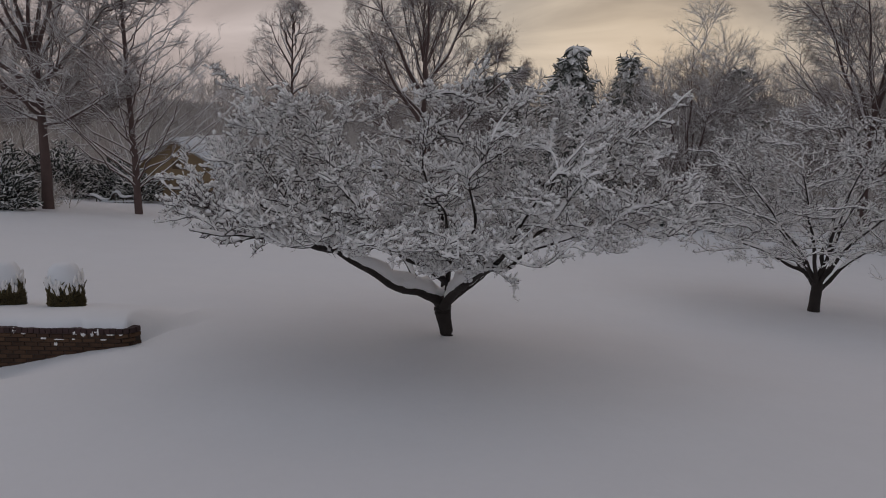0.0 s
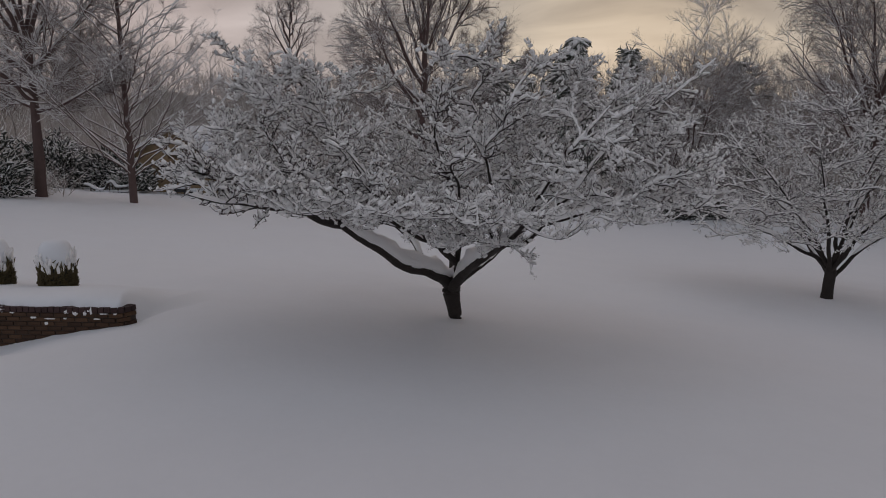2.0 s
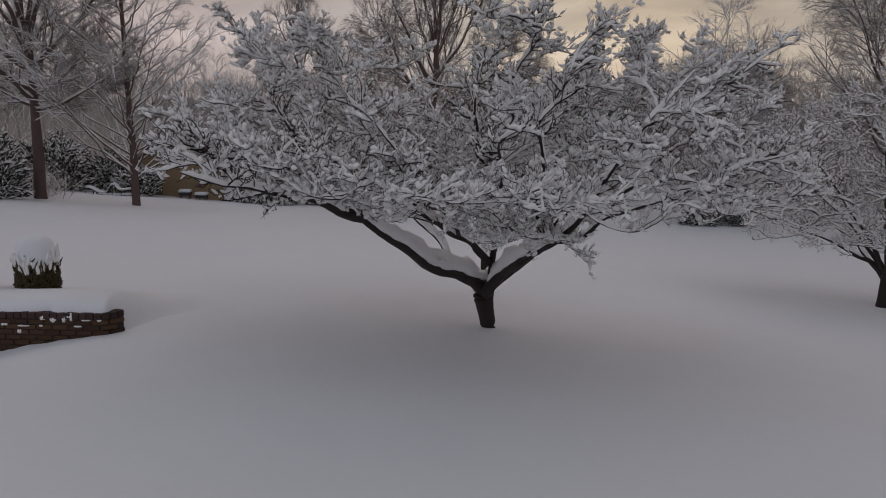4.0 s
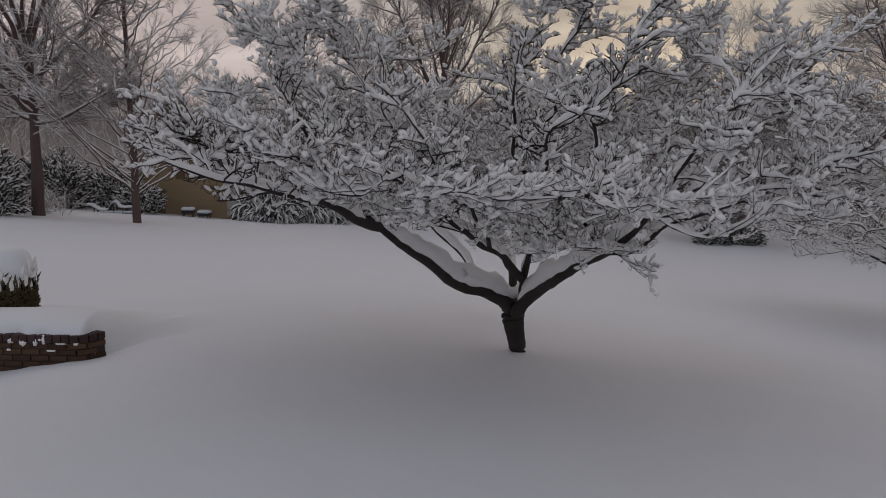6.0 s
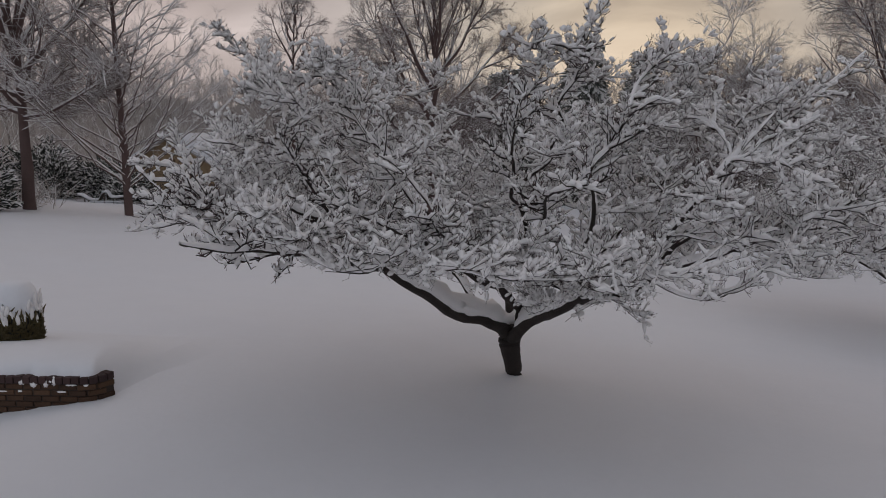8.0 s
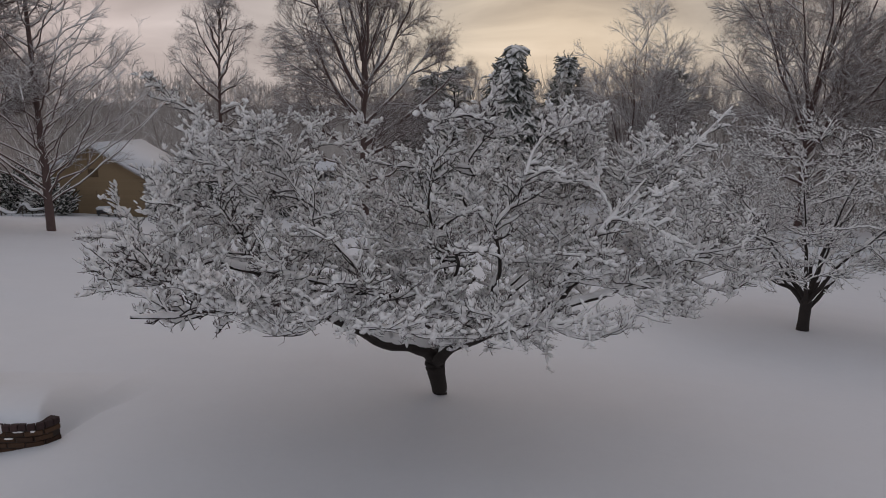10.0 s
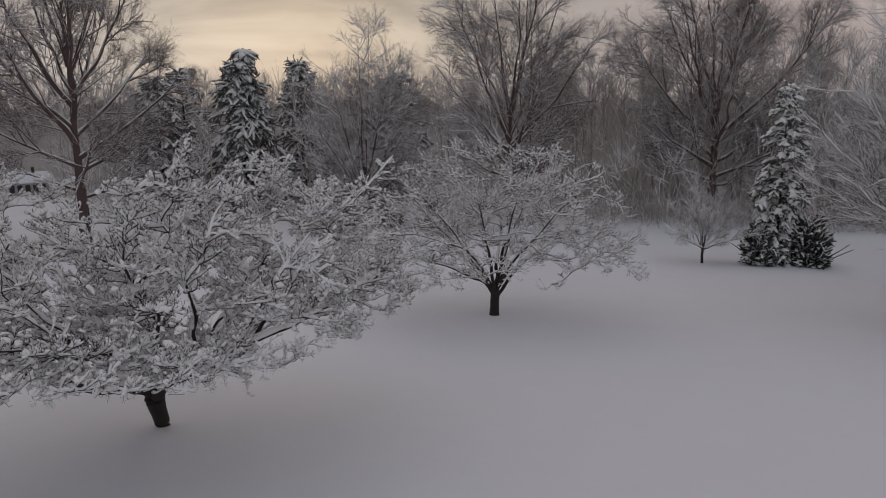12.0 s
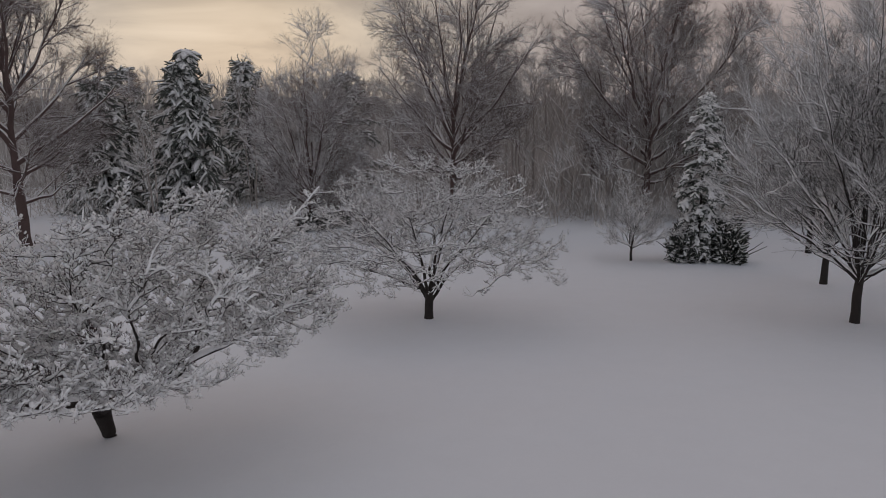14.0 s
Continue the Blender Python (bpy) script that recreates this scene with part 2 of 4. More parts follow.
def bare_tree(ob, rng, trunk, trunk_r, limbs, limb_r, levels, bark, snow, k=(10, 7, 5, 3, 3)):
    """A leafless tree under ob: trunk, limbs, finer branches and the snow on them. limbs: polylines (L, n, 3) with radii (L, n)."""
    tr, rr = trunk[None], trunk_r[None]
    array_part("trunk", [tubes(tr, rr, k[0], rng, 0.05)], bark, ob)
    white = []
    if snow[0]:
        white.append(snow_on(rng, limbs, limb_r, snow[0][0], snow[0][1], 6, 1.0, 0.08))
    for P, R in zip(limbs, limb_r):
        array_part("limb", [tubes(P[None], R[None], k[1])], bark, ob)
    wood = []
    P, R = limbs, limb_r
    for i, spec in enumerate(levels):
        P, R = children(rng, P, R, spec)
        wood.append(tubes(P, R, k[min(i + 2, len(k) - 1)]))
        sn = snow[min(i + 1, len(snow) - 1)]
        if sn:
            white.append(snow_on(rng, P, R, sn[0], sn[1], 4 if i < 1 else 3, sn[2] if len(sn) > 2 else 1.0))
    tagged(array_part("branches", wood, bark, ob), kind="stuff")
    if white:
        tagged(array_part("snow", white, SNOW_TREE, ob, "snow lying along the branches"), kind="stuff")
    return ob


# ---- ground ----
def ground_z(x, y):
    """The lawn falls gently away from the house behind the camera and flattens into the wood; a dip lies before the planter."""
    s = np.asarray(-0.067 * x - 0.092 * (y - 13), float)
    low = -2 - 3 * (1 - np.exp(np.minimum(s + 2, 0) / 3))
    high = 0.5 + 1.0 * (1 - np.exp(-np.maximum(s - 0.5, 0)))
    dip = 0.86 * np.exp(-(((x + 8.2) / 2.0) ** 2) - ((y - 9.9) / 1.6) ** 2)
    return np.where(s < -2, low, np.where(s > 0.5, high, s)) - dip


def gz(x, y):
    return float(ground_z(x, y))


def build_ground():
    rng = np.random.default_rng(5)
    t = np.linspace(-1, 1, 221)
    ax = np.sinh(t * 6.2) / math.sinh(6.2)
    X, Y = np.meshgrid(ax * 1500, ax * 1500 + 16, indexing="ij")
    Z = ground_z(X, Y)
    near = np.hypot(X, Y - 16) < 90
    for amp, wl in ((0.05, 7.0), (0.03, 2.6), (0.012, 0.9)):
        for _ in range(5):
            a, ph = rng.random() * 6.3, rng.random() * 6.3
            Z = Z + near * amp / 3 * np.sin((X * math.cos(a) + Y * math.sin(a)) * 6.28 / wl * rng.uniform(0.7, 1.4) + ph)
    for x, y, r, h in ((0.04, 12.95, 0.5, -0.09), (0.04, 12.95, 0.9, 0.04), (11.2, 19.4, 0.5, -0.05)):
        d = np.hypot(X - x, Y - y)
        Z += h * np.exp(-(d / r) ** 2)
    n = len(t)
    i = np.arange(n * n).reshape(n, n)
    q = np.stack([i[:-1, :-1], i[1:, :-1], i[1:, 1:], i[:-1, 1:]], -1).reshape(-1, 4)
    ob = new("ground", array_mesh("ground", np.stack([X, Y, Z], -1).reshape(-1, 3), q, SNOW))
    tagged(ob, "smooth deep snow over a sloping lawn", "ground", kind="structure")


build_ground()


# ---- trees grown towards the room that their crown has ----
def scatter(rng, env, box, count):
    """Points spread through a crown."""
    c = []
    while len(c) < count:
        p = np.array([rng.uniform(lo, hi) for lo, hi in box])
        if env(p[None])[0]:
            c.append(p)
    return np.array(c)


def laid_limbs(ob, rng, trunk, tr, lines, r0, bark, limb_snow, limb_n=34, limb_tip=0.012):
    """The trunk and the hand-laid limbs of a tree; returns the limbs and the snow on them."""
    array_part("trunk", [tubes(trunk[None], tr[None], 16, rng, 0.022)], bark, ob)
    limbs = [curve(curve(l, 9, rng, 0.03 if r > 0.045 else 0.05), limb_n) for l, r in zip(lines, r0)]
    # a limb that leaves another one starts on it
    for i in range(1, len(limbs)):
        old = np.concatenate([trunk[5:]] + limbs[:i])
        off = old[np.linalg.norm(old - limbs[i][0], axis=1).argmin()] - limbs[i][0]
        limbs[i] = limbs[i] + off * np.clip(1 - np.linspace(0, 3, limb_n + 1), 0, 1)[:, None]
    limbs = np.stack(limbs)
    lr = np.array(r0)[:, None] * np.linspace(1, 0.0, limb_n + 1)[None] ** 1.1 + limb_tip
    m = lr[:, 3:] * np.minimum(1, 0.06 + np.linspace(0, 8, limb_n - 2))[None]
    lr[limbs[:, 0, 2] < 0.56, :3] *= np.array((0.55, 0.75, 0.92))
    white = [snow_on(rng, limbs[:, 3:], m, np.minimum(limb_snow[0], 0.006 + m * 0.8), np.minimum(limb_snow[1], 0.012 + m * 1.5), 10, 1.0, 0.1, 0.62, 0.11, 0.14)]
    for P, R in zip(limbs, lr):
        array_part("limb", [tubes(P[None], R[None], 12, rng, 0.10)], bark, ob)
    return limbs, lr, white


def shoots(rng, limbs, targets, centre, k=1.0, vert=0.0, rise=0.4):
    """Long smooth branches that leave the limbs, or one another, and sweep out to the targets. k: size of the tree."""
    node = np.concatenate([l[len(l) // 4:] for l in limbs])
    tang = np.concatenate([unit(np.gradient(l, axis=0))[len(l) // 4:] for l in limbs])
    out = []
    near = np.array([np.linalg.norm(node - c, axis=1).min() for c in targets])
    for c in targets[np.argsort(near)]:
        d = c - node
        L = np.linalg.norm(d, axis=1)
        rc, rn = math.hypot(*(c - centre)[:2]), np.hypot(*(node - centre)[:, :2].T)
        bend = 1 - (tang * d).sum(1) / np.maximum(L, 1e-6)
        cost = L + 0.55 * bend * L + 0.9 * np.maximum(0, rn - rc) + 1.2 * np.maximum(0, node[:, 2] - c[2] + 0.05 * k)
        j = cost.argmin()
        if L[j] > 2.6 * k or L[j] < 0.25 * k:
            continue
        way = unit(unit((c - centre) * np.array((1, 1, vert))) + np.array((0, 0, rise)) + rng.normal(0, 0.22, 3))
        t = np.linspace(0, 1, 13)[:, None]
        p0, p1, p2, p3 = node[j], node[j] + tang[j] * L[j] * 0.38, c - way * L[j] * 0.36, c
        P = (1 - t) ** 3 * p0 + 3 * t * (1 - t) ** 2 * p1 + 3 * t * t * (1 - t) * p2 + t ** 3 * p3
        P[1:] += np.cumsum(rng.normal(0, 0.0055 * L[j], (12, 3)), 0)
        out.append(P)
        node = np.concatenate([node, P[3:-1]])
        tang = np.concatenate([tang, unit(np.gradient(P, axis=0))[3:-1]])
    P = np.stack(out)
    L = np.linalg.norm(np.diff(P, axis=1), axis=2).sum(1)
    return P, np.clip(0.0125 * L, 0.008 * k, 0.023 * k)[:, None] * np.linspace(1, 0.4, 13)[None]


def pillows(rng, B, share, wide, high):
    """Rounded cushions of snow lying along the twigs B."""
    B = B[rng.random(len(B)) < share]
    n = len(B)
    t4 = np.array((-1.0, -0.45, 0.4, 1.0))
    d = B[:, -1] - B[:, 0]
    L = np.linalg.norm(d, axis=1)
    dr = unit(d * np.array((1, 1, 0.7)) + rng.normal(0, 0.02, d.shape))
    half = L * rng.uniform(0.26, 0.5, n)
    fat = np.sqrt(np.maximum(0.06, 1 - t4 ** 2))[None] * rng.uniform(0.75, 1.2, (n, 4))
    mid = B[:, 0] + d * rng.uniform(0.1, 0.6, n)[:, None]
    h = high * rng.uniform(0.7, 1.3, n)
    C = mid[:, None] + dr[:, None] * (half[:, None] * t4)[..., None]
    C[..., 2] += h[:, None] * 0.9
    up = np.zeros_like(C)
    up[..., 2] = h[:, None] * fat
    return rings(C, unit(np.cross(dr, (0, 0, 1.0)))[:, None] * (wide * rng.uniform(0.7, 1.3, n)[:, None] * fat)[..., None], up, 4)


def fan_tree(ob, rng, limbs, lr, white, targets, centre, env, bark, k=1.0, num=(8.4, 7.0, 1.9), thick=(0.0105, 0.0078, 0.0064), snow=1.0, cushions=0.95, vert=0.0, rise=0.4, fan=0.4, length=(0.48, 0.145, 0.07)):
    """Sweeping branches with flat fans of shoots, cushions of snow on them and bare upturned twigs."""
    P, R = shoots(rng, limbs, targets, centre, k, vert, rise)
    wood = [tubes(P, R, 5)]
    white.append(snow_on(rng, P, R, 0.014 * snow, 0.026 * snow, 5, 1.0, 0.2, 0.95, 0.08, 0.45))
    h = limbs.shape[1] * 2 // 5
    ends, er = np.stack([curve(l[h:], 12) for l in limbs]), np.stack([np.linspace(r[h], r[-1], 13) for r in lr])
    both = np.concatenate([P, ends, ends, ends]), np.concatenate([R, er, er, er])
    A, S = children(rng, *both, dict(num=num[0], t0=0.06, t1=1.0, ang=50, sd=10, len=length[0] * k, taper=0.35, n=4, wob=0.17, up=0.06, flat=fan, hz=0.75, lift=0.06 + vert * 0.1, r=thick[0], tip=0.6, env=env))
    wood.append(tubes(A, S, 3))
    white.append(snow_on(rng, A[:, :4], S[:, :4], 0.023 * snow, 0.019 * snow, 4, 1.0, 0.3, 1.0, 0.0, 0.45))
    B, U = children(rng, A, S, dict(num=num[1], t0=0.06, t1=1.0, ang=52, sd=13, len=length[1] * k, taper=0.3, n=2, wob=0.22, up=0.24, flat=0.4 + 0.6 * fan, lift=0.1, r=thick[1], tip=0.8))
    wood.append(tubes(B, U, 3))
    white.append(pillows(rng, B, cushions, 0.030 * snow, 0.022 * snow))
    if num[2]:
        C, V = children(rng, B, U, dict(num=num[2], t0=0.25, t1=1.0, ang=48, sd=14, len=length[2] * k, taper=0.2, n=1, wob=0.1, up=0.3, lift=0.5, r=thick[2], tip=0.9))
        tagged(array_part("twigs", [tubes(C, V, 3)], TWIG, ob, "fine reddish twigs"), kind="stuff")
    tagged(array_part("branches", wood, bark, ob), kind="stuff")
    tagged(array_part("snow", white, SNOW_TREE, ob, "snow heaped along the branches"), kind="stuff")


# ---- the spreading tree in the middle of the lawn ----
def main_tree():
    rng = np.random.default_rng(11)
    cx, cy = 0.04, 12.98
    ob = base("dogwood_tree", cx, cy, gz(cx, cy), "low spreading dogwood with dark bark, every branch heaped with snow", "tree")
    trunk = curve([(0.08, 0, -0.3), (0.05, 0, 0.05), (0.0, 0, 0.3), (-0.02, 0.0, 0.5), (0.03, 0.0, 0.72)], 22)
    tr = np.interp(np.linspace(0, 1, 23), (0, 0.3, 0.55, 0.75, 0.88, 1), (0.12, 0.135, 0.155, 0.18, 0.165, 0.06))
    lines = [
        [(0.02, 0.02, 0.30), (-0.03, -0.03, 0.60), (-0.44, -0.44, 0.86), (-0.88, -0.88, 1.16), (-1.28, -1.28, 1.48), (-1.63, -1.63, 1.75), (-1.95, -1.95, 2.06), (-2.22, -2.22, 2.50), (-2.5, -2.7, 3.05), (-2.8, -3.1, 3.7)],
        [(-1.90, -1.90, 2.0), (-2.12, -2.45, 2.17), (-2.32, -3.05, 2.36), (-2.5, -3.6, 2.53), (-2.72, -4.2, 2.62), (-3.1, -5.0, 2.85)],
        [(0.02, 0, 0.36), (0.08, -0.2, 0.66), (0.20, -0.74, 1.0), (0.39, -1.44, 1.36), (0.55, -2.0, 1.64), (0.72, -2.64, 1.9), (0.88, -3.2, 2.26), (1.05, -3.6, 2.75), (1.4, -3.8, 3.3), (1.9, -3.8, 3.9)],
        [(0.74, -2.7, 1.93), (1.3, -2.9, 2.2), (2.0, -3.0, 2.5), (2.7, -3.0, 2.8), (3.5, -2.8, 3.05)],
        [(0.05, -0.05, 0.5), (0.10, -0.25, 0.85), (0.14, -0.45, 1.15), (0.06, -0.8, 1.5), (0.06, -1.1, 1.8), (0.03, -1.7, 2.2), (0.0, -2.6, 2.7), (-0.1, -3.6, 3.1), (0.05, -4.6, 3.3)],
        [(0.14, -0.36, 1.08), (-0.3, -1.04, 1.52), (-0.71, -1.72, 1.86), (-1.05, -2.3, 2.22), (-1.5, -3.2, 2.7), (-2.05, -4.4, 3.1)],
        [(0.0, 0.1, 0.6), (0.1, 1.0, 1.4), (0.3, 2.0, 2.4), (0.2, 3.2, 3.3), (0.3, 4.0, 4.0)],
        [(-0.3, -0.25, 0.74), (-0.9, 0.7, 1.4), (-1.8, 1.5, 2.3), (-2.6, 2.3, 3.3), (-3.2, 2.9, 4.0)],
        [(0.1, -0.1, 0.62), (0.8, 0.1, 1.15), (1.8, 0.4, 1.9), (2.8, 0.5, 2.7), (3.9, 0.4, 3.5)],
        [(0.06, -0.95, 1.65), (-0.05, -1.5, 2.4), (-0.28, -2.2, 3.1), (-0.35, -2.7, 3.7), (-0.1, -2.4, 4.2)],
        [(0.6, -2.2, 1.75), (0.5, -2.8, 2.5), (0.45, -3.4, 3.2), (0.6, -3.4, 3.8), (1.0, -3.2, 4.4)],
        [(-1.05, -2.3, 2.2), (-1.3, -2.3, 2.8), (-1.9, -2.2, 3.6), (-2.5, -2.1, 4.3)],
        [(1.0, 0.15, 1.3), (1.5, -0.3, 2.2), (2.0, -0.8, 3.2), (2.3, -0.9, 4.2)],
        [(-0.5, -1.4, 1.7), (-0.7, -2.4, 2.2), (-1.0, -3.5, 2.6), (-1.2, -4.6, 3.0)],
        [(-1.8, 1.5, 2.3), (-2.7, 1.1, 3.2), (-3.5, 0.8, 4.1), (-4.55, 0.45, 5.2)],
        [(1.2, -2.9, 2.15), (1.9, -2.6, 3.0), (2.9, -2.0, 3.8), (4.2, -1.3, 4.72)],
        [(-0.2, -2.1, 3.0), (0.1, -2.2, 3.6), (0.35, -2.3, 4.3), (0.6, -2.3, 5.05)],
        [(1.8, 0.4, 1.9), (2.6, -0.4, 2.3), (3.5, -1.0, 2.6), (4.5, -1.3, 2.9)],
        [(-2.28, -2.3, 2.6), (-2.6, -3.2, 2.9), (-3.1, -4.0, 3.0), (-3.5, -4.6, 3.1)],
        [(-2.25, -2.2, 2.55), (-3.0, -2.4, 2.75), (-3.6, -2.7, 2.85), (-4.1, -2.9, 2.95)],
    ]
    r0 = [0.125, 0.058, 0.10, 0.028, 0.056, 0.056, 0.06, 0.05, 0.05, 0.026, 0.024, 0.02, 0.022, 0.022, 0.02, 0.024, 0.014, 0.02, 0.02, 0.02]

    def env(p):
        r = np.hypot(p[:, 0] + 0.2, p[:, 1] + 0.1)
        rc = np.hypot(p[:, 0] - 0.1, p[:, 1] + 0.8)
        th = np.arctan2(p[:, 1] + 0.8, p[:, 0] - 0.1)
        left = np.clip((-p[:, 0] - 1) / 2.5, 0, 1)
        R = 4.5 + 0.75 * np.exp(-((th + 2.2) / 0.4) ** 2) + 0.12 * np.sin(3 * th + 1) + 0.16 * np.sin(7 * th)
        lo = 1.52 + 0.19 * r + 0.28 * left + 0.12 * np.sin(p[:, 0] * 3.1) * np.sin(p[:, 1] * 2.7)
        out = np.clip((rc - 2.6) / 2.0, 0, 1)
        hi = 4.5 - 1.4 * out ** 1.6 + 0.35 * left - 0.36 * np.exp(-((p[:, 0] + 1.0) / 1.15) ** 2) + 0.3 * np.sin(2 * th + 2.2) * (1 - out) + 0.2 * np.sin(p[:, 0] * 2.3 + 1) * np.sin(p[:, 1] * 2.1)
        return (rc < R) & (p[:, 2] > lo) & (p[:, 2] < hi) & (r + p[:, 2] * 0.6 > 1.8)

    att = scatter(rng, env, ((-5.6, 5.2), (-6.0, 5.2), (1.2, 5.2)), 400)
    att = att[(att[:, 1] < 1.4) | (rng.random(len(att)) < 0.5)]
    # the low front edge is closely set with sprays
    low = rng.uniform((-4.6, -5.8, 0), (4.4, 0.5, 1), (1000, 3))
    low[:, 2] = 1.52 + 0.19 * np.hypot(low[:, 0] + 0.2, low[:, 1] + 0.1) + 0.28 * np.clip((-low[:, 0] - 1) / 2.5, 0, 1) + 0.05 + 0.35 * low[:, 2]
    low = low[np.hypot(low[:, 0], low[:, 1]) > 2.1]
    att = np.concatenate([att, low[env(low)][:130]])
    # leaders that stand out of the crown
    stray = [(-3.4, 0.9, 4.05), (-3.8, 0.7, 4.4), (-4.05, 0.6, 4.65), (-4.25, 0.5, 4.85), (-4.45, 0.45, 5.1), (-3.5, -0.6, 4.0), (3.1, -1.9, 4.0), (3.5, -1.7, 4.25), (3.85, -1.5, 4.5), (4.1, -1.35, 4.68), (0.3, -2.3, 4.45), (0.6, -2.5, 4.75), (0.7, -2.3, 5.0), (2.0, -3.8, 4.0), (1.0, -3.2, 4.4)]
    stray += [(rng.uniform(-0.6, 1.1), rng.uniform(-3.6, -2.4), rng.uniform(4.1, 4.6)) for _ in range(7)] + [(rng.uniform(-3.3, -2.0), rng.uniform(-3.2, -2.0), rng.uniform(4.0, 4.5)) for _ in range(9)]
    # the long low edge of the crown, and straggling sprays under it
    stray += [(-4.2, -1.6, 2.85), (-4.25, -2.3, 2.8), (-4.1, -3.0, 2.8), (-3.9, -3.8, 2.8), (-4.1, -1.0, 3.1), (-4.3, -2.0, 3.1)]
    stray += [(-2.85, -4.2, 2.44), (1.12, -3.1, 1.75), (1.3, -4.2, 2.25), (2.4, -4.0, 2.4), (2.7, -3.6, 2.4)]
    # low over the fork, in the heart of the crown, and along its outer side
    for n, lo3, hi3 in ((16, (-0.7, -3.5, 1.95), (0.8, -2.4, 2.15)), (12, (-1.1, -2.2, 2.2), (0.0, -0.4, 3.0)), (16, (-4.3, -2.8, 3.0), (-3.6, 0.6, 3.7))):
        stray += [tuple(p) for p in rng.uniform(lo3, hi3, (n, 3))]
    limbs, lr, white = laid_limbs(ob, rng, trunk, tr, lines, r0, BARK, (0.06, 0.15), limb_tip=0.008)

    def near(p):
        return env(p) | (np.linalg.norm(p[:, None] - np.array(stray)[None], axis=2).min(1) < 0.4)

    fan_tree(ob, rng, limbs, lr, white, np.concatenate([att, np.array(stray)]), np.array((-0.1, -0.8, 1.0)), near, BARK)
    # snow packed into the fork
    pad = curve([(-0.85, -0.85, 1.27), (-0.5, -0.5, 1.06), (-0.2, -0.22, 0.9), (0.02, -0.12, 0.86), (0.12, -0.4, 1.0), (0.2, -0.75, 1.16)], 14)[None]
    array_part("snow", [rings(pad, np.tile((0.09, -0.07, 0.0), (1, 15, 1)), np.tile((0, 0, 0.1), (1, 15, 1)) * np.linspace(0.7, 1.0, 15)[None, :, None], 10, rng, 0.12)], SNOW_TREE, ob, "snow packed in the fork")


main_tree()


# ---- smaller flowering tree and other lawn trees ----
def vase_tree(name, x, y, seed, radius, height, fork, tr_r, label, n_limbs=9, dens=1.0, bark=BARK, low=0.3, fine=1.0):
    rng = np.random.default_rng(seed)
    ob = base(name, x, y, gz(x, y), label, "tree", "lawn trees")
    trunk = curve([(0.02, 0, -0.2), (0, 0, fork * 0.5), (0.02, 0, fork), (0.0, 0, fork * 1.25)], 6, rng, 0.01)
    tr = tr_r * np.array((1.25, 1.08, 0.98, 0.94, 0.96, 0.9, 0.5))
    lines = []
    for i in range(n_limbs):
        a = 2 * math.pi * (i + rng.uniform(-0.3, 0.3)) / n_limbs
        lay = (i % 3) / 2.0 if n_limbs < 16 else (i % 5) / 4.0
        rr = radius * (0.95 - 0.55 * lay) * rng.uniform(0.85, 1.05)
        hh = height * (low + (0.93 - low) * (0.25 + 0.75 * lay)) * rng.uniform(0.9, 1.05)
        c, s = math.cos(a), math.sin(a)
        z0 = fork * rng.uniform(0.72, 0.95)
        lines.append([(0.3 * tr_r * c, 0.3 * tr_r * s, z0), (rr * 0.25 * c, rr * 0.25 * s, z0 + (hh - z0) * (0.28 + 0.15 * lay)),
                      (rr * 0.6 * c, rr * 0.6 * s, z0 + (hh - z0) * (0.6 + 0.05 * lay)), (rr * c, rr * s, hh)])
    limbs = np.stack([curve(l, 10, rng, radius * 0.008) for l in lines])
    lr = (tr_r * (0.52 if n_limbs < 16 else 0.36)) * rng.uniform(0.75, 1.1, (n_limbs, 1)) * np.linspace(1, 0.16, 11)[None]

    def env(p):
        r = np.hypot(p[:, 0], p[:, 1]) / radius
        z = p[:, 2] / height
        return (r < 1.06) & (z > low * (0.55 + 0.45 * r)) & (z < 1.03 - 0.32 * r ** 2.2)

    levels = [
        dict(num=12 * dens, t0=0.2, t1=0.98, ang=40, sd=10, len=radius * 0.34, taper=0.35, n=5, wob=0.10, up=0.10, flat=0.8, hz=1.0, r=tr_r * 0.15, tip=0.3, env=env),
        dict(num=9 * dens, t0=0.12, t1=1.0, ang=38, sd=10, len=radius * 0.16, taper=0.3, n=2, wob=0.10, up=0.10, flat=0.8, hz=1.0, r=0.011, tip=0.45, env=env),
        dict(num=5 * dens * fine, t0=0.1, t1=1.0, ang=38, sd=12, len=radius * 0.08, taper=0.25, n=1, wob=0.10, up=0.10, lift=0.1, flat=0.9, r=0.0075, tip=0.6, env=env),
    ]
    sn = 0.9 if height > 8 else 1.0
    snow = [(0.03 * sn, 0.055 * sn), (0.012 * sn, 0.02 * sn), (0.011 * sn, 0.013 * sn), (0.009 * sn, 0.010 * sn, 0.35)]
    return bare_tree(ob, rng, trunk, tr, limbs, lr, levels, bark, snow)



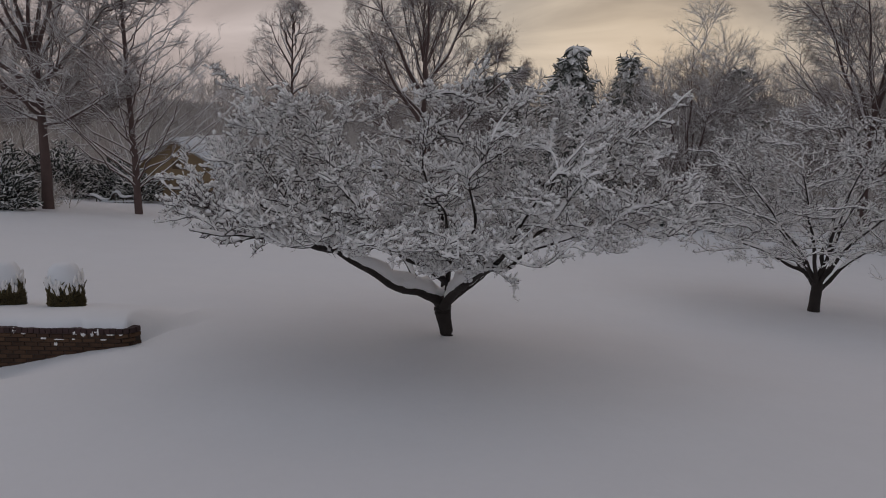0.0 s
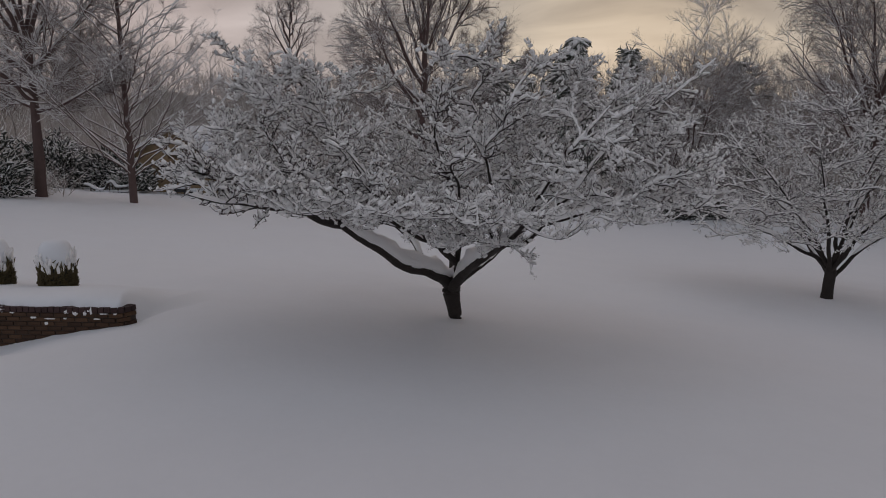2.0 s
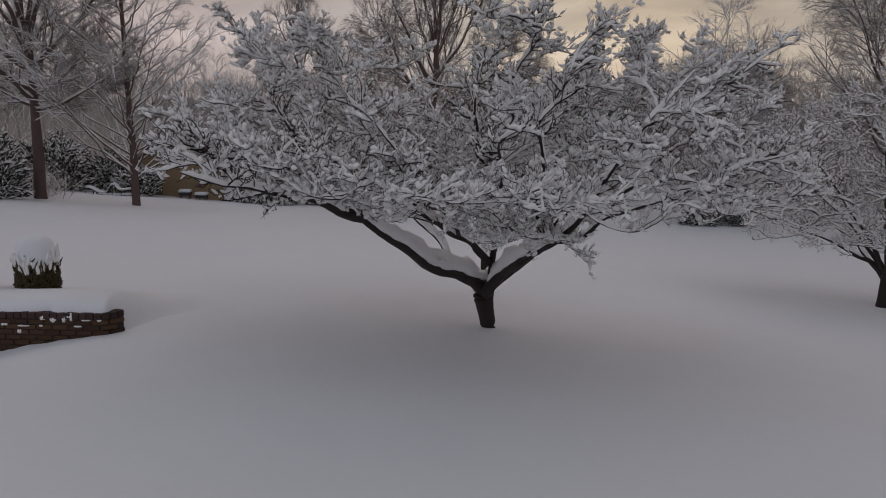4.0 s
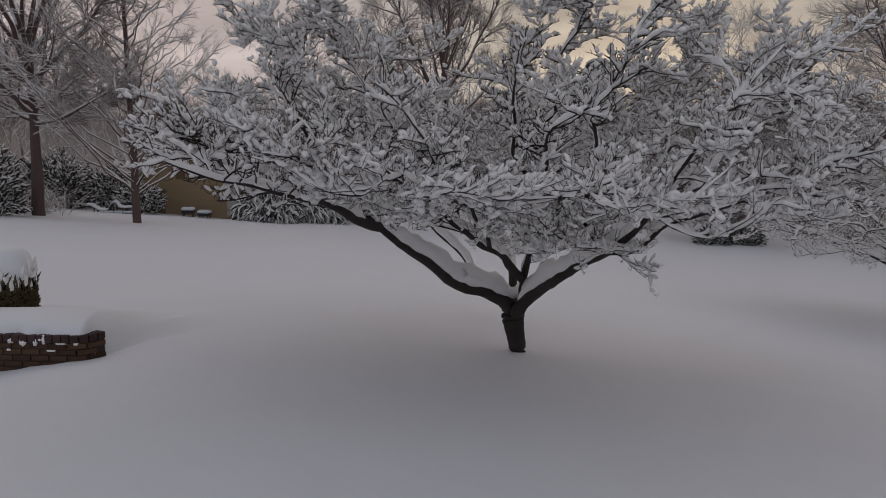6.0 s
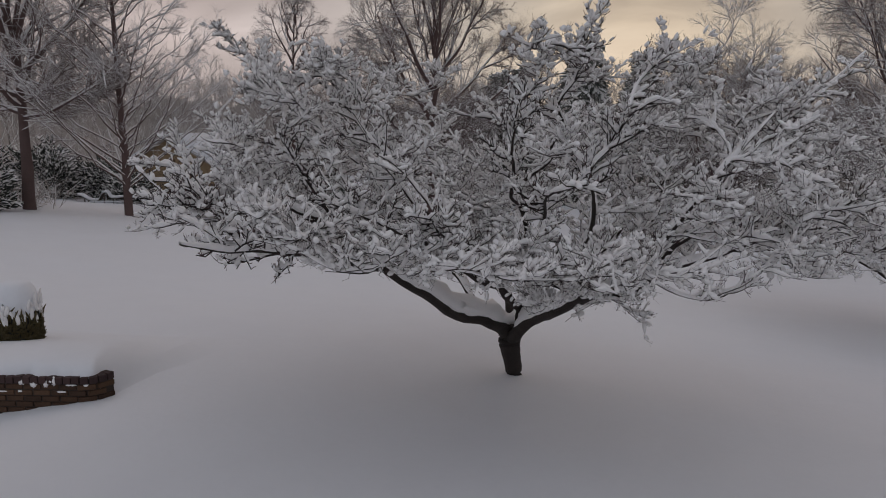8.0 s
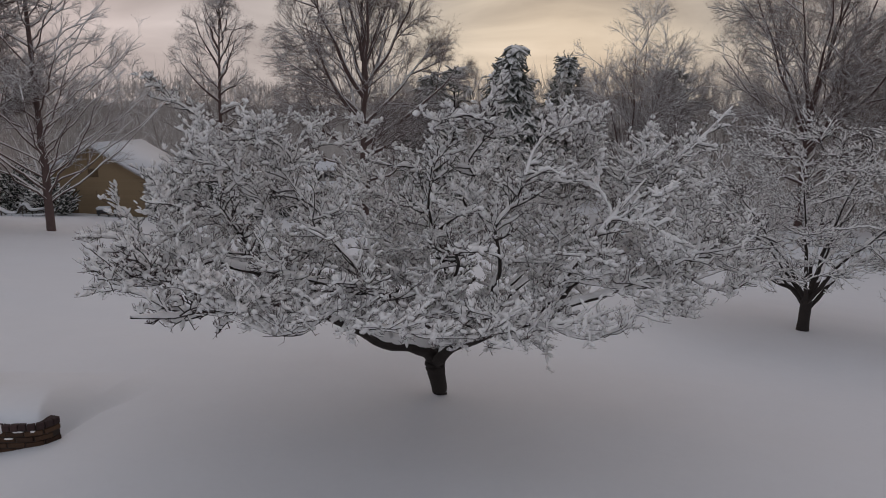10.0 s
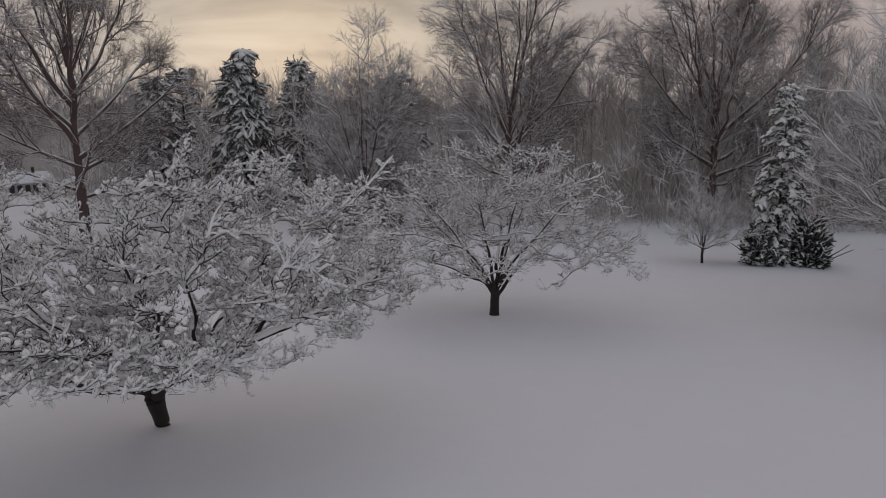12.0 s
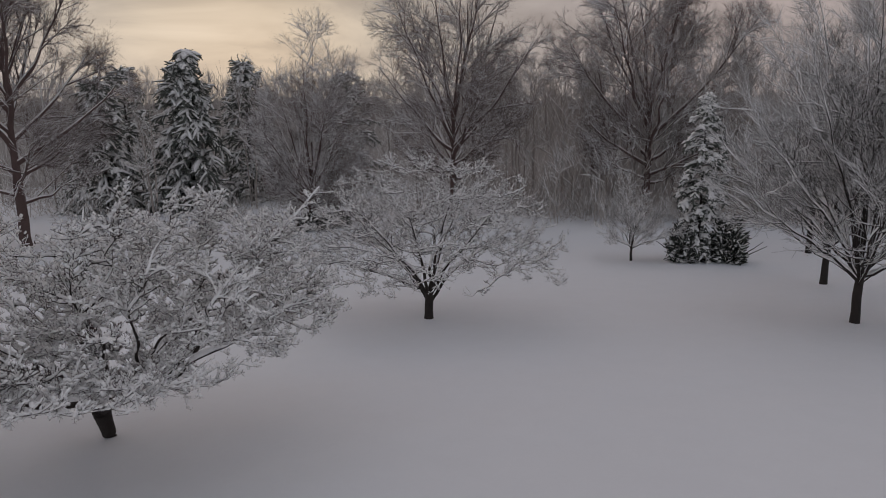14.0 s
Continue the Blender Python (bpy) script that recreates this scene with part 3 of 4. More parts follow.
def cherry():
    rng = np.random.default_rng(21)
    x, y = 11.2, 19.4
    ob = base("cherry_tree", x, y, gz(x, y), "rounded ornamental cherry with snow on fine twigs", "tree", "lawn trees")
    trunk = curve([(0.0, 0, -0.25), (0, 0, 0.3), (0.02, 0, 0.7), (0.03, 0, 1.05)], 10)
    tr = np.interp(np.linspace(0, 1, 11), (0, 0.3, 0.8, 1), (0.19, 0.155, 0.15, 0.08))
    lines = []
    for i in range(11):
        a = 2.4 * i + rng.uniform(-0.3, 0.3)
        f = (0.95, 0.62, 0.3)[i % 3]
        c, s = math.cos(a) * 4.9 * f, math.sin(a) * 4.9 * f
        h = 5.7 - 3.0 * f ** 1.5
        lines.append([(0.02 * c, 0.02 * s, 0.62 + 0.05 * (i % 6)), (0.25 * c, 0.25 * s, 1.1 + 0.25 * (h - 1)), (0.6 * c, 0.6 * s, 1.2 + 0.58 * (h - 1.2)), (c, s, h)])

    def env(p):
        r = np.hypot(p[:, 0], p[:, 1])
        th = np.arctan2(p[:, 1], p[:, 0])
        R = 5.2 + 0.2 * np.sin(4 * th) + 0.15 * np.sin(9 * th + 1)
        lo = 1.7 + 0.05 * r + 0.12 * np.sin(p[:, 0] * 3) * np.sin(p[:, 1] * 3)
        hi = 6.2 - 3.2 * (r / 5.25) ** 2.6 + 0.2 * np.sin(p[:, 0] * 2.1) * np.sin(p[:, 1] * 2.6)
        return (r < R) & (p[:, 2] > lo) & (p[:, 2] < hi) & (r + p[:, 2] > 2.9)

    att = scatter(rng, env, ((-5.5, 5.5), (-5.5, 5.5), (1.5, 6.5)), 520)
    limbs, lr, white = laid_limbs(ob, rng, trunk, tr, lines, [0.055] * 11, BARK, (0.03, 0.06), 20)
    fan_tree(ob, rng, limbs, lr, white, att, np.array((0, 0, 1.0)), env, BARK, 1.15, (6.9, 5.4, 0.7), (0.0125, 0.0095, 0.0075), 0.8, 0.5, 0.3, 0.5, 0.7)


cherry()
vase_tree("small_tree", 29.9, 27.0, 22, 3.0, 4.5, 0.9, 0.075, "small snowy ornamental tree at the foot of the slope", 11, 1.15, fine=0.8, low=0.3)
vase_tree("maple_tree", 23.7, 10.8, 23, 6.4, 13.0, 1.9, 0.145, "broad maple with steep snowy limbs", 34, 1.15, low=0.2, fine=1.2)
vase_tree("maple_tree", 31.3, 16.1, 24, 5.6, 13.2, 2.1, 0.155, "tall maple with many snowy limbs beside the lawn", 20, 0.95, low=0.22, fine=0.8)
vase_tree("maple_tree", 42.0, 23.0, 25, 6.0, 14.0, 2.3, 0.17, "maple at the edge of the wood", 12, 0.7, low=0.22, fine=0.6)


# ---- tall bare trees ----
def cone_tree(name, x, y, seed, height, spread, tr_r, label, n_limbs, first, snowy):
    """A bare conical tree: a straight leader with rising limbs, long below and short above."""
    rng = np.random.default_rng(seed)
    ob = base(name, x, y, gz(x, y), label, "tree", "tall bare trees")
    top = height * 0.98
    trunk = curve([(0, 0, -0.4), (rng.normal(0, 0.1), rng.normal(0, 0.1), top * 0.4), (rng.normal(0, 0.2), rng.normal(0, 0.2), top)], 12, rng, 0.03)
    tr = tr_r * np.linspace(1.1, 0.14, 13)
    lines, rad = [], []
    for i in range(n_limbs):
        f = (i + 0.5) / n_limbs
        z0 = height * first + (top - height * first) * f ** 1.35
        a = i * 2.4 + rng.uniform(-0.5, 0.5)
        reach = spread * (1.0 - 0.93 * (z0 / height)) * rng.uniform(0.8, 1.1)
        rise = reach * rng.uniform(0.7, 1.0)
        c, s = math.cos(a), math.sin(a)
        tx, ty = along(trunk[None], np.array([0]), np.array([min(0.99, z0 / top)]))[0][0][:2]
        lines.append([(tx + reach * u * c, ty + reach * u * s, z0 + rise * v) for u, v in ((0, 0), (0.36, 0.30), (0.72, 0.66), (1, 1))])
        rad.append(tr_r * (0.27 - 0.15 * f) * rng.uniform(0.8, 1.1))
    limbs = np.stack([curve(l, 9, rng, height * 0.003) for l in lines])
    lr = np.array(rad)[:, None] * np.linspace(1, 0.14, 10)[None]
    L = height * 0.105
    levels = [
        dict(num=8, t0=0.2, t1=1.0, ang=38, sd=8, len=L, taper=0.5, n=4, wob=0.06, up=0.05, flat=0.6, r=tr_r * 0.12, tip=0.3),
        dict(num=5.5, t0=0.15, t1=1.0, ang=36, sd=9, len=L * 0.42, taper=0.4, n=2, wob=0.08, up=0.07, r=0.018, tip=0.4),
        dict(num=3.4, t0=0.15, t1=1.0, ang=34, sd=10, len=L * 0.24, taper=0.3, n=1, wob=0.08, up=0.08, r=0.0125, tip=0.6),
    ]
    snow = [(0.03 * snowy, 0.06 * snowy), (0.018 * snowy, 0.035 * snowy), (0.014 * snowy, 0.024 * snowy, 0.8), (0.012 * snowy, 0.018 * snowy, 0.5)]
    return bare_tree(ob, rng, trunk, tr, limbs, lr, levels, BARK_WARM, snow, k=(8, 5, 3, 3, 3))


def round_tree(name, x, y, seed, height, spread, tr_r, label, first, fork, n_limbs=11, dens=1.0, snowy=1.2):
    """A bare tree with a rounded crown: limbs leave the trunk between first and fork of its height and divide towards the outline."""
    rng = np.random.default_rng(seed)
    ob = base(name, x, y, gz(x, y), label, "tree", "tall bare trees")
    zc, hz = height * (0.5 + first * 0.5), height * (0.5 - first * 0.5)

    def env(p):
        th = np.arctan2(p[:, 1], p[:, 0])
        q = 1 - ((p[:, 2] - zc) / hz) ** 2
        return (q > 0) & (np.hypot(p[:, 0], p[:, 1]) < spread * (0.93 + 0.09 * np.sin(3 * th + seed) + 0.06 * np.sin(p[:, 2] * 1.3 + th)) * np.sqrt(np.maximum(q, 0)))

    top = height * fork
    trunk = curve([(0, 0, -0.4), (rng.normal(0, 0.08), rng.normal(0, 0.08), top * 0.5), (rng.normal(0, 0.15), rng.normal(0, 0.15), top)], 12, rng, 0.02)
    tr = tr_r * np.linspace(1.15, 0.42 if fork < 0.55 else 0.16, 13)
    lines, rad = [], []
    for i in range(n_limbs):
        f = (i + 0.5) / n_limbs
        a = i * 2.4 + rng.uniform(-0.4, 0.4)
        z0 = height * first + (top - height * first) * f
        up = radians(16 + 66 * f) + rng.normal(0, 0.06)
        w = np.array((math.cos(a) * math.cos(up), math.sin(a) * math.cos(up), math.sin(up)))
        p0 = along(trunk[None], np.array([0]), np.array([min(0.985, (z0 + 0.4) / (top + 0.4))]))[0][0]
        step = np.linspace(0.3, height, 160)[:, None] * w + p0
        inside = env(step)
        end = step[np.flatnonzero(inside)[-1]] if inside.any() else p0 + w * spread * 0.6
        L = np.linalg.norm(end - p0) * rng.uniform(0.72, 0.9)
        lift = np.array((0, 0, 0.10 * L))
        lines.append([p0, p0 + w * L * 0.34 - lift * 0.25, p0 + w * L * 0.68, p0 + w * L + lift * 0.8])
        rad.append(tr_r * (0.38 + 0.20 * math.sin(3.1 * f)) * rng.uniform(0.85, 1.1))
    limbs = np.stack([curve(curve(l, 6, rng, 0.0035 * height), 20) for l in lines])
    lr = np.array(rad)[:, None] * np.linspace(1, 0.12, 21)[None]
    levels = [
        dict(num=11 * dens, t0=0.15, t1=0.97, ang=35, sd=9, len=height * 0.25, taper=0.5, n=6, wob=0.04, up=0.006, skew=0.85, r=tr_r * 0.15, tip=0.3, env=env, fit=True),
        dict(num=9.5 * dens, t0=0.15, t1=1.0, ang=40, sd=10, len=height * 0.105, taper=0.4, n=3, wob=0.07, up=0.015, skew=0.8, r=0.022, tip=0.45, env=env, fit=True),
        dict(num=7.0, t0=0.1, t1=1.0, ang=40, sd=11, len=height * 0.046, taper=0.3, n=1, wob=0.09, up=0.03, skew=0.8, r=0.0128, tip=0.6, env=env, fit=True),
        dict(num=2.6, t0=0.15, t1=1.0, ang=40, sd=12, len=height * 0.026, taper=0.2, n=1, wob=0.09, up=0.05, r=0.0096, tip=0.8),
    ]
    snow = [(0.02 * snowy, 0.03 * snowy), (0.014 * snowy, 0.022 * snowy), (0.013 * snowy, 0.018 * snowy), (0.011 * snowy, 0.014 * snowy, 0.75), None]
    return bare_tree(ob, rng, trunk, tr, limbs, lr, levels, BARK_WARM, snow, k=(9, 6, 4, 3, 3))


cone_tree("larch_tree", -17.6, 38.4, 31, 19, 6.5, 0.21, "tall conical larch with a straight leader and rising bare branches", 84, 0.07, 0.5)
round_tree("oak_tree", -21.7, 36.6, 32, 19.0, 6.6, 0.27, "large bare oak with thick forking limbs", 0.22, 0.46, 17, 0.80, 1.5)
round_tree("oak_tree", -1.6, 55.0, 33, 22.5, 8.6, 0.36, "broad bare oak dusted with snow behind the lawn", 0.12, 0.6, 20, 0.9, 0.8)
round_tree("poplar_tree", -14.6, 66.0, 34, 19.0, 4.2, 0.22, "slim bare tree with ascending limbs", 0.26, 0.93, 22, 0.42, 0.7)
round_tree("gum_tree", 20.2, 55.5, 35, 19.0, 6.4, 0.22, "many-stemmed bare tree with fine upright twigs", 0.05, 0.2, 22, 0.88, 2.2)
round_tree("tulip_tree", 33.0, 52.0, 36, 27.0, 8.6, 0.33, "tall bare tree with several steep trunks", 0.12, 0.34, 19, 0.93, 1.1)
round_tree("tulip_tree", 50.0, 44.0, 37, 28.5, 10.4, 0.36, "tall bare tree at the edge of the wood", 0.09, 0.4, 20, 0.93, 1.1)


# ---- evergreens ----
def conifer(name, x, y, seed, height, spread, label, droop=0.35, layers=26, dens=1.0, shape=0.9, snowy=1.0, ground=0.04, clump=1.0, ragged=0.65):
    """A spruce or pine: whorls of drooping boughs clad in needles, with snow on the upper side."""
    rng = np.random.default_rng(seed)
    ob = base(name, x, y, gz(x, y), label, "conifer", "evergreens")
    trunk = curve([(0, 0, -0.3), (0.05, 0, height * 0.5), (0, 0.03, height * 0.97)], 8)
    array_part("trunk", [tubes(trunk[None], (np.linspace(1, 0.12, 9) * spread * 0.065)[None], 7)], BARK, ob)
    st, wy, ln = [], [], []
    for i in range(layers):
        f = i / (layers - 1)
        z = height * (ground + (0.96 - ground) * f)
        m = int(rng.integers(5, 8) * (1 - 0.35 * f) * dens) + 2
        for a in rng.random(m) * 6.283:
            st.append((0.04 * math.cos(a), 0.04 * math.sin(a), z + rng.normal(0, 0.1)))
            wy.append((math.cos(a), math.sin(a), 0.25 + 0.5 * f))
            ln.append(spread * (1 - f ** 1.25) ** shape * rng.uniform(ragged, 1.12) + 0.25)
    st, wy, ln = np.array(st), np.array(wy), np.array(ln)
    P = grow(rng, st, wy, ln, 6, 0.06, -droop * 0.45)
    R = np.repeat(np.linspace(0.05, 0.02, 7)[None], len(P), 0) * (spread / 3)
    Q, S = children(rng, P, R, dict(num=6.5 * dens, t0=0.25, t1=1.0, ang=52, sd=12, len=spread * 0.30, taper=0.3, n=3, wob=0.1, up=-droop * 0.3, flat=0.35, r=0.05, tip=0.5))
    S = np.full(S.shape, 0.055 * clump * spread / 3) * np.linspace(1.1, 0.35, 4)[None]
    U, V = children(rng, Q, S, dict(num=2.2, t0=0.2, t1=1.0, ang=45, sd=15, len=spread * 0.12, taper=0.2, n=1, wob=0.1, up=-droop * 0.3, flat=0.8, r=0.05, tip=0.5))
    V = np.full(V.shape, 0.04 * clump * spread / 3) * np.array((1.0, 0.4))[None]
    tagged(array_part("foliage", [tubes(P, R, 4), tubes(Q, S, 4), tubes(U, V, 3)], NEEDLE, ob), kind="stuff")
    w = spread / 3 * snowy
    tagged(array_part("snow", [snow_on(rng, P, R, 0.07 * w, 0.045 * w, 4, 0.9, rough=0.15), snow_on(rng, Q, S, 0.075 * w * clump, 0.04 * w * clump, 4, 0.8)], SNOW_TREE, ob, "snow weighing down the boughs"), kind="stuff")
    return ob


conifer("spruce_tree", 13.8, 74.0, 41, 16.8, 6.2, "tall dark spruce with drooping snow-laden boughs", 0.6, 15, 1.75, shape=0.85, snowy=1.2, clump=1.15, ragged=0.5)
conifer("spruce_tree", 5.8, 78.0, 42, 13.8, 5.6, "dark spruce loaded with snow beside a taller one", 0.6, 13, 1.75, shape=0.85, snowy=1.2, clump=1.15, ragged=0.5)
conifer("pine_tree", 21.2, 78.0, 43, 16.0, 4.8, "dark pine behind bare trees with snow on its top", 0.4, 15, 1.4, shape=0.7, clump=1.15, ragged=0.5)
conifer("pine_tree", 36.0, 83.0, 44, 15.5, 5.0, "dark pine among bare woodland trees", 0.3, 18, 0.85, shape=0.4, snowy=0.8, clump=1.4)
conifer("pine_tree", 10.0, 92.0, 45, 16.0, 5.0, "distant pine rising over the wood", 0.3, 18, 0.85, shape=0.45, snowy=0.8, clump=1.4)
conifer("cedar_tree", 32.9, 24.6, 46, 9.9, 1.6, "narrow evergreen cedar with clumps of snow", 0.5, 19, 1.5, shape=0.42, snowy=1.2, ground=0.02, clump=2.4, ragged=0.3)


def bush(name, x, y, seed, radius, height, label, droop=0.0, white=0.6, count=900, fine=1.0):
    """A broad-leaved or weeping evergreen bush: clumps of dark leaves round a dome, some under snow."""
    rng = np.random.default_rng(seed)
    ob = base(name, x, y, gz(x, y), label, "shrub", "evergreens")
    v = unit(rng.normal(0, 1, (count, 3)))
    v[:, 2] = np.abs(v[:, 2])
    lump = 1 + 0.24 * np.sin(v[:, 0] * 5 + seed) * np.sin(v[:, 1] * 6) + 0.1 * np.sin(v[:, 2] * 9 + seed)
    st = v * (rng.random((count, 1)) ** 0.25) * lump[:, None] * np.array((radius, radius, height)) * 0.9 + np.array((0, 0, 0.05))
    way = v * np.array((1, 1, 0.5)) + rng.normal(0, 0.45, (count, 3)) + np.array((0, 0, 0.35 - 1.3 * droop))
    P = grow(rng, st, way, rng.uniform(0.25, 0.6, count) * fine * (1 + 0.8 * droop), 2, 0.15, -0.25 * droop)
    R = fine * rng.uniform(0.05, 0.09, (count, 1)) * np.array((0.6, 1.0, 0.3))[None]
    stem = grow(rng, np.zeros((7, 3)) - np.array((0, 0, 0.1)), rng.normal(0, 0.5, (7, 3)) + np.array((0, 0, 0.9)), np.full(7, height * 0.85), 4, 0.1, 0.0)
    for q in stem:
        array_part("stem", [tubes(q[None], np.linspace(0.05, 0.015, 5)[None], 5)], BARK, ob)
    tagged(array_part("leaves", [tubes(P, R, 3)], NEEDLE_DARK, ob), kind="stuff")
    tagged(array_part("snow", [snow_on(rng, P, R, 0.07 * fine, 0.06 * fine, 3, white, 0.35)], SNOW_TREE, ob, "snow caught on the leaf clumps"), kind="stuff")


bush("evergreen_shrub", 34.2, 23.5, 47, 1.15, 2.9, "low dark evergreen shrub at the foot of a cedar", 0.0, 0.45, 1000, 0.85)
bush("evergreen_shrub", 32.2, 25.0, 48, 1.0, 2.5, "low dark evergreen shrub beside a cedar", 0.0, 0.45, 900, 0.85)
bush("hemlock_shrub", -14.2, 51.8, 49, 2.40, 3.59, "weeping hemlock shrub hung with snow by the garage", 0.9, 0.85, 1100)
bush("hemlock_shrub", -12.2, 55.5, 50, 2.40, 3.31, "dark weeping hemlock shrub capped with snow", 0.9, 0.85, 1100)
bush("hemlock_shrub", -9.8, 57.2, 51, 2.30, 3.04, "dark spreading evergreen shrub capped with snow", 0.9, 0.85, 1100)
bush("rhododendron_shrub", -25.4, 51.5, 52, 1.9, 3.2, "rounded evergreen shrub with snow on every leaf cluster", 0.0, 0.8, 1200, 0.8)
bush("rhododendron_shrub", -22.6, 34.4, 53, 1.45, 2.40, "rounded evergreen shrub at the edge of the wood", 0.0, 0.75, 900, 0.75)
bush("rhododendron_shrub", -26.0, 39.6, 56, 1.8, 2.9, "dark evergreen shrub flecked with snow under an oak", 0.0, 0.75, 1100, 0.8)
bush("rhododendron_shrub", -29.5, 44.5, 57, 2.1, 3.4, "dark evergreen shrub flecked with snow at the wood's edge", 0.0, 0.75, 1100, 0.8)
bush("rhododendron_shrub", -27.2, 48.4, 58, 1.9, 3.3, "tall dark evergreen shrub flecked with snow among bare trunks", 0.0, 0.7, 1100, 0.8)
bush("rhododendron_shrub", -28.8, 50.5, 59, 2.4, 4.2, "tall dark evergreen shrub flecked with snow deep in the wood", 0.0, 0.7, 1300, 0.9)
bush("rhododendron_shrub", -22.4, 49.2, 60, 1.5, 2.4, "dark evergreen shrub under snow behind a garden lounger", 0.0, 0.75, 900, 0.8)
bush("evergreen_shrub", 21.3, 53.0, 54, 1.61, 1.56, "low dark evergreen shrub under the trees", 0.0, 0.35, 1201, 0.55)
bush("evergreen_shrub", 18.5, 52.0, 55, 1.42, 1.38, "low dark evergreen shrub near the wood", 0.0, 0.35, 936, 0.55)


# ---- brick planter with two shrubs ----
def planter():
    rng = np.random.default_rng(61)
    ob = base("brick_planter", 0, 0, 0, "curved red-brown brick retaining wall holding a snow-filled bed", "planter")

    def line(u):
        """u metres from the free end: the place on the wall's face, its turn, and the way it faces. The end bends back into the bed."""
        if u < 0.4:
            a = (1 - u / 0.4) * 1.35
            return -5.02 - 0.3 * (1 - math.sin(a)), 10.47 + 0.3 * (1 - math.cos(a)), a, (math.sin(a), -math.cos(a))
        v = u - 0.4
        return -5.32 - v, 10.47 + 0.03 * v, -0.03, (0.03, -1.0)

    top, course, pitch = 0.79, 0.073, 0.215
    me = {}
    for key, size, mat in (("brick", (0.198, 0.10, 0.061), BRICK), ("coping", (0.088, 0.14, 0.085), COPING)):
        bm = bmesh.new()
        box(bm, -size[0] / 2, -size[1] / 2, -size[2] / 2, size[0] / 2, size[1] / 2, size[2] / 2, 0.006)
        m = bpy.data.meshes.new(key)
        bm.to_mesh(m)
        bm.free()
        m.materials.append(mat)
        me[key] = m
    # the mortar core behind the bricks
    bm = bmesh.new()
    rows = []
    for k in range(70):
        x, y, a, n = line(k * 0.07)
        rows.append([bm.verts.new((x - o * n[0], y - o * n[1], z)) for o, z in ((0.01, -0.6), (0.01, top - 0.03), (0.2, top - 0.03), (0.2, -0.6))])
    for a, b in zip(rows, rows[1:]):
        for i in range(4):
            bm.faces.new((a[i], a[(i + 1) % 4], b[(i + 1) % 4], b[i]))
    bm.faces.new(rows[0])
    bmesh.ops.recalc_face_normals(bm, faces=bm.faces)
    part("mortar_core", bm, MORTAR, ob)
    for c in range(10):
        z = top - 0.095 - course * (c + 0.5)
        u = 0.0 + (pitch / 2 if c % 2 else 0)
        while u < 4.6:
            x, y, a, n = line(u + pitch / 2)
            d = 0.045 + rng.normal(0, 0.003)
            b = new("brick", me["brick"])
            b.parent = ob
            b.matrix_basis = Matrix.LocRotScale((x - d * n[0], y - d * n[1], z), Euler((rng.normal(0, 0.01), rng.normal(0, 0.008), a)), None)
            u += pitch
    u = 0.0
    while u < 4.6:
        x, y, a, n = line(u + 0.05)
        b = new("coping_brick", me["coping"])
        b.parent = ob
        b.matrix_basis = Matrix.LocRotScale((x - 0.055 * n[0], y - 0.055 * n[1], top - 0.047 + rng.normal(0, 0.002)), Euler((rng.normal(0, 0.012), rng.normal(0, 0.012), a)), None)
        u += 0.098
    # snow over the bed, rounded over the wall's edge, and running out into the lawn behind
    nu, nv = 130, 60
    X = np.concatenate([np.linspace(-9.9, -5.6, 70), np.linspace(-5.56, -4.2, nu - 70)])
    V = np.concatenate([np.linspace(0.0, 0.3, 22), np.linspace(0.33, 5.2, nv - 22)])
    verts = np.zeros((nu, nv, 3))
    for i, x in enumerate(X):
        u = -5.32 - x
        face = 10.47 + 0.03 * max(0.0, u) + (0.3 * (1 - math.sqrt(max(0.0, 1 - min(1.0, (x + 5.32) / 0.3) ** 2))) if x > -5.32 else 0.0)
        edge = 0.03 * math.sin(x * 5.1) + 0.03 * math.sin(x * 11.3 + 1) + 0.02 * math.sin(x * 23)
        for k, v in enumerate(V):
            y = face + 0.012 + 1.4 * max(0.0, edge) * max(0.0, 1 - v / 0.3) + v
            bed = top - 0.02 + 0.15 * (1 - math.exp(-v / 0.08)) + 0.012 * math.sin(x * 3 + 1) + 0.01 * math.sin(y * 4 + x)
            t = min(1.0, max(0.0, (v - 0.25) / 3.0))
            t = t * t * (3 - 2 * t)
            r = min(1.0, max(0.0, (x + 5.20 + 0.30 * v) / (0.16 + 0.62 * v)))
            r = r * r * (3 - 2 * r)
            low = gz(x, y) - 0.025
            verts[i, k] = (x, y, bed + (low - bed) * (1 - (1 - t) * (1 - r)))
    i = np.arange(nu * nv).reshape(nu, nv)
    q = np.stack([i[:-1, :-1], i[:-1, 1:], i[1:, 1:], i[1:, :-1]], -1).reshape(-1, 4)
    array_part("snow", [(verts.reshape(-1, 3), q)], SNOW, ob, "deep smooth snow filling the bed")
    # clots of snow caught on the brick face
    for u, z, w, h in ((0.72, 0.735, 0.05, 0.06), (0.8, 0.70, 0.03, 0.05), (2.1, 0.74, 0.04, 0.05), (3.0, 0.73, 0.05, 0.03), (1.62, 0.615, 0.05, 0.022), (1.36, 0.60, 0.10, 0.014), (1.12, 0.605, 0.03, 0.016), (0.62, 0.605, 0.06, 0.013), (1.42, 0.52, 0.035, 0.03), (0.95, 0.70, 0.045, 0.05), (1.1, 0.72, 0.05, 0.045), (0.33, 0.69, 0.03, 0.02), (2.75, 0.61, 0.09, 0.012), (0.5, 0.69, 0.07, 0.012), (1.95, 0.69, 0.04, 0.018)):
        x, y, a, (nx, ny) = line(u)
        t = np.linspace(-1, 1, 7)
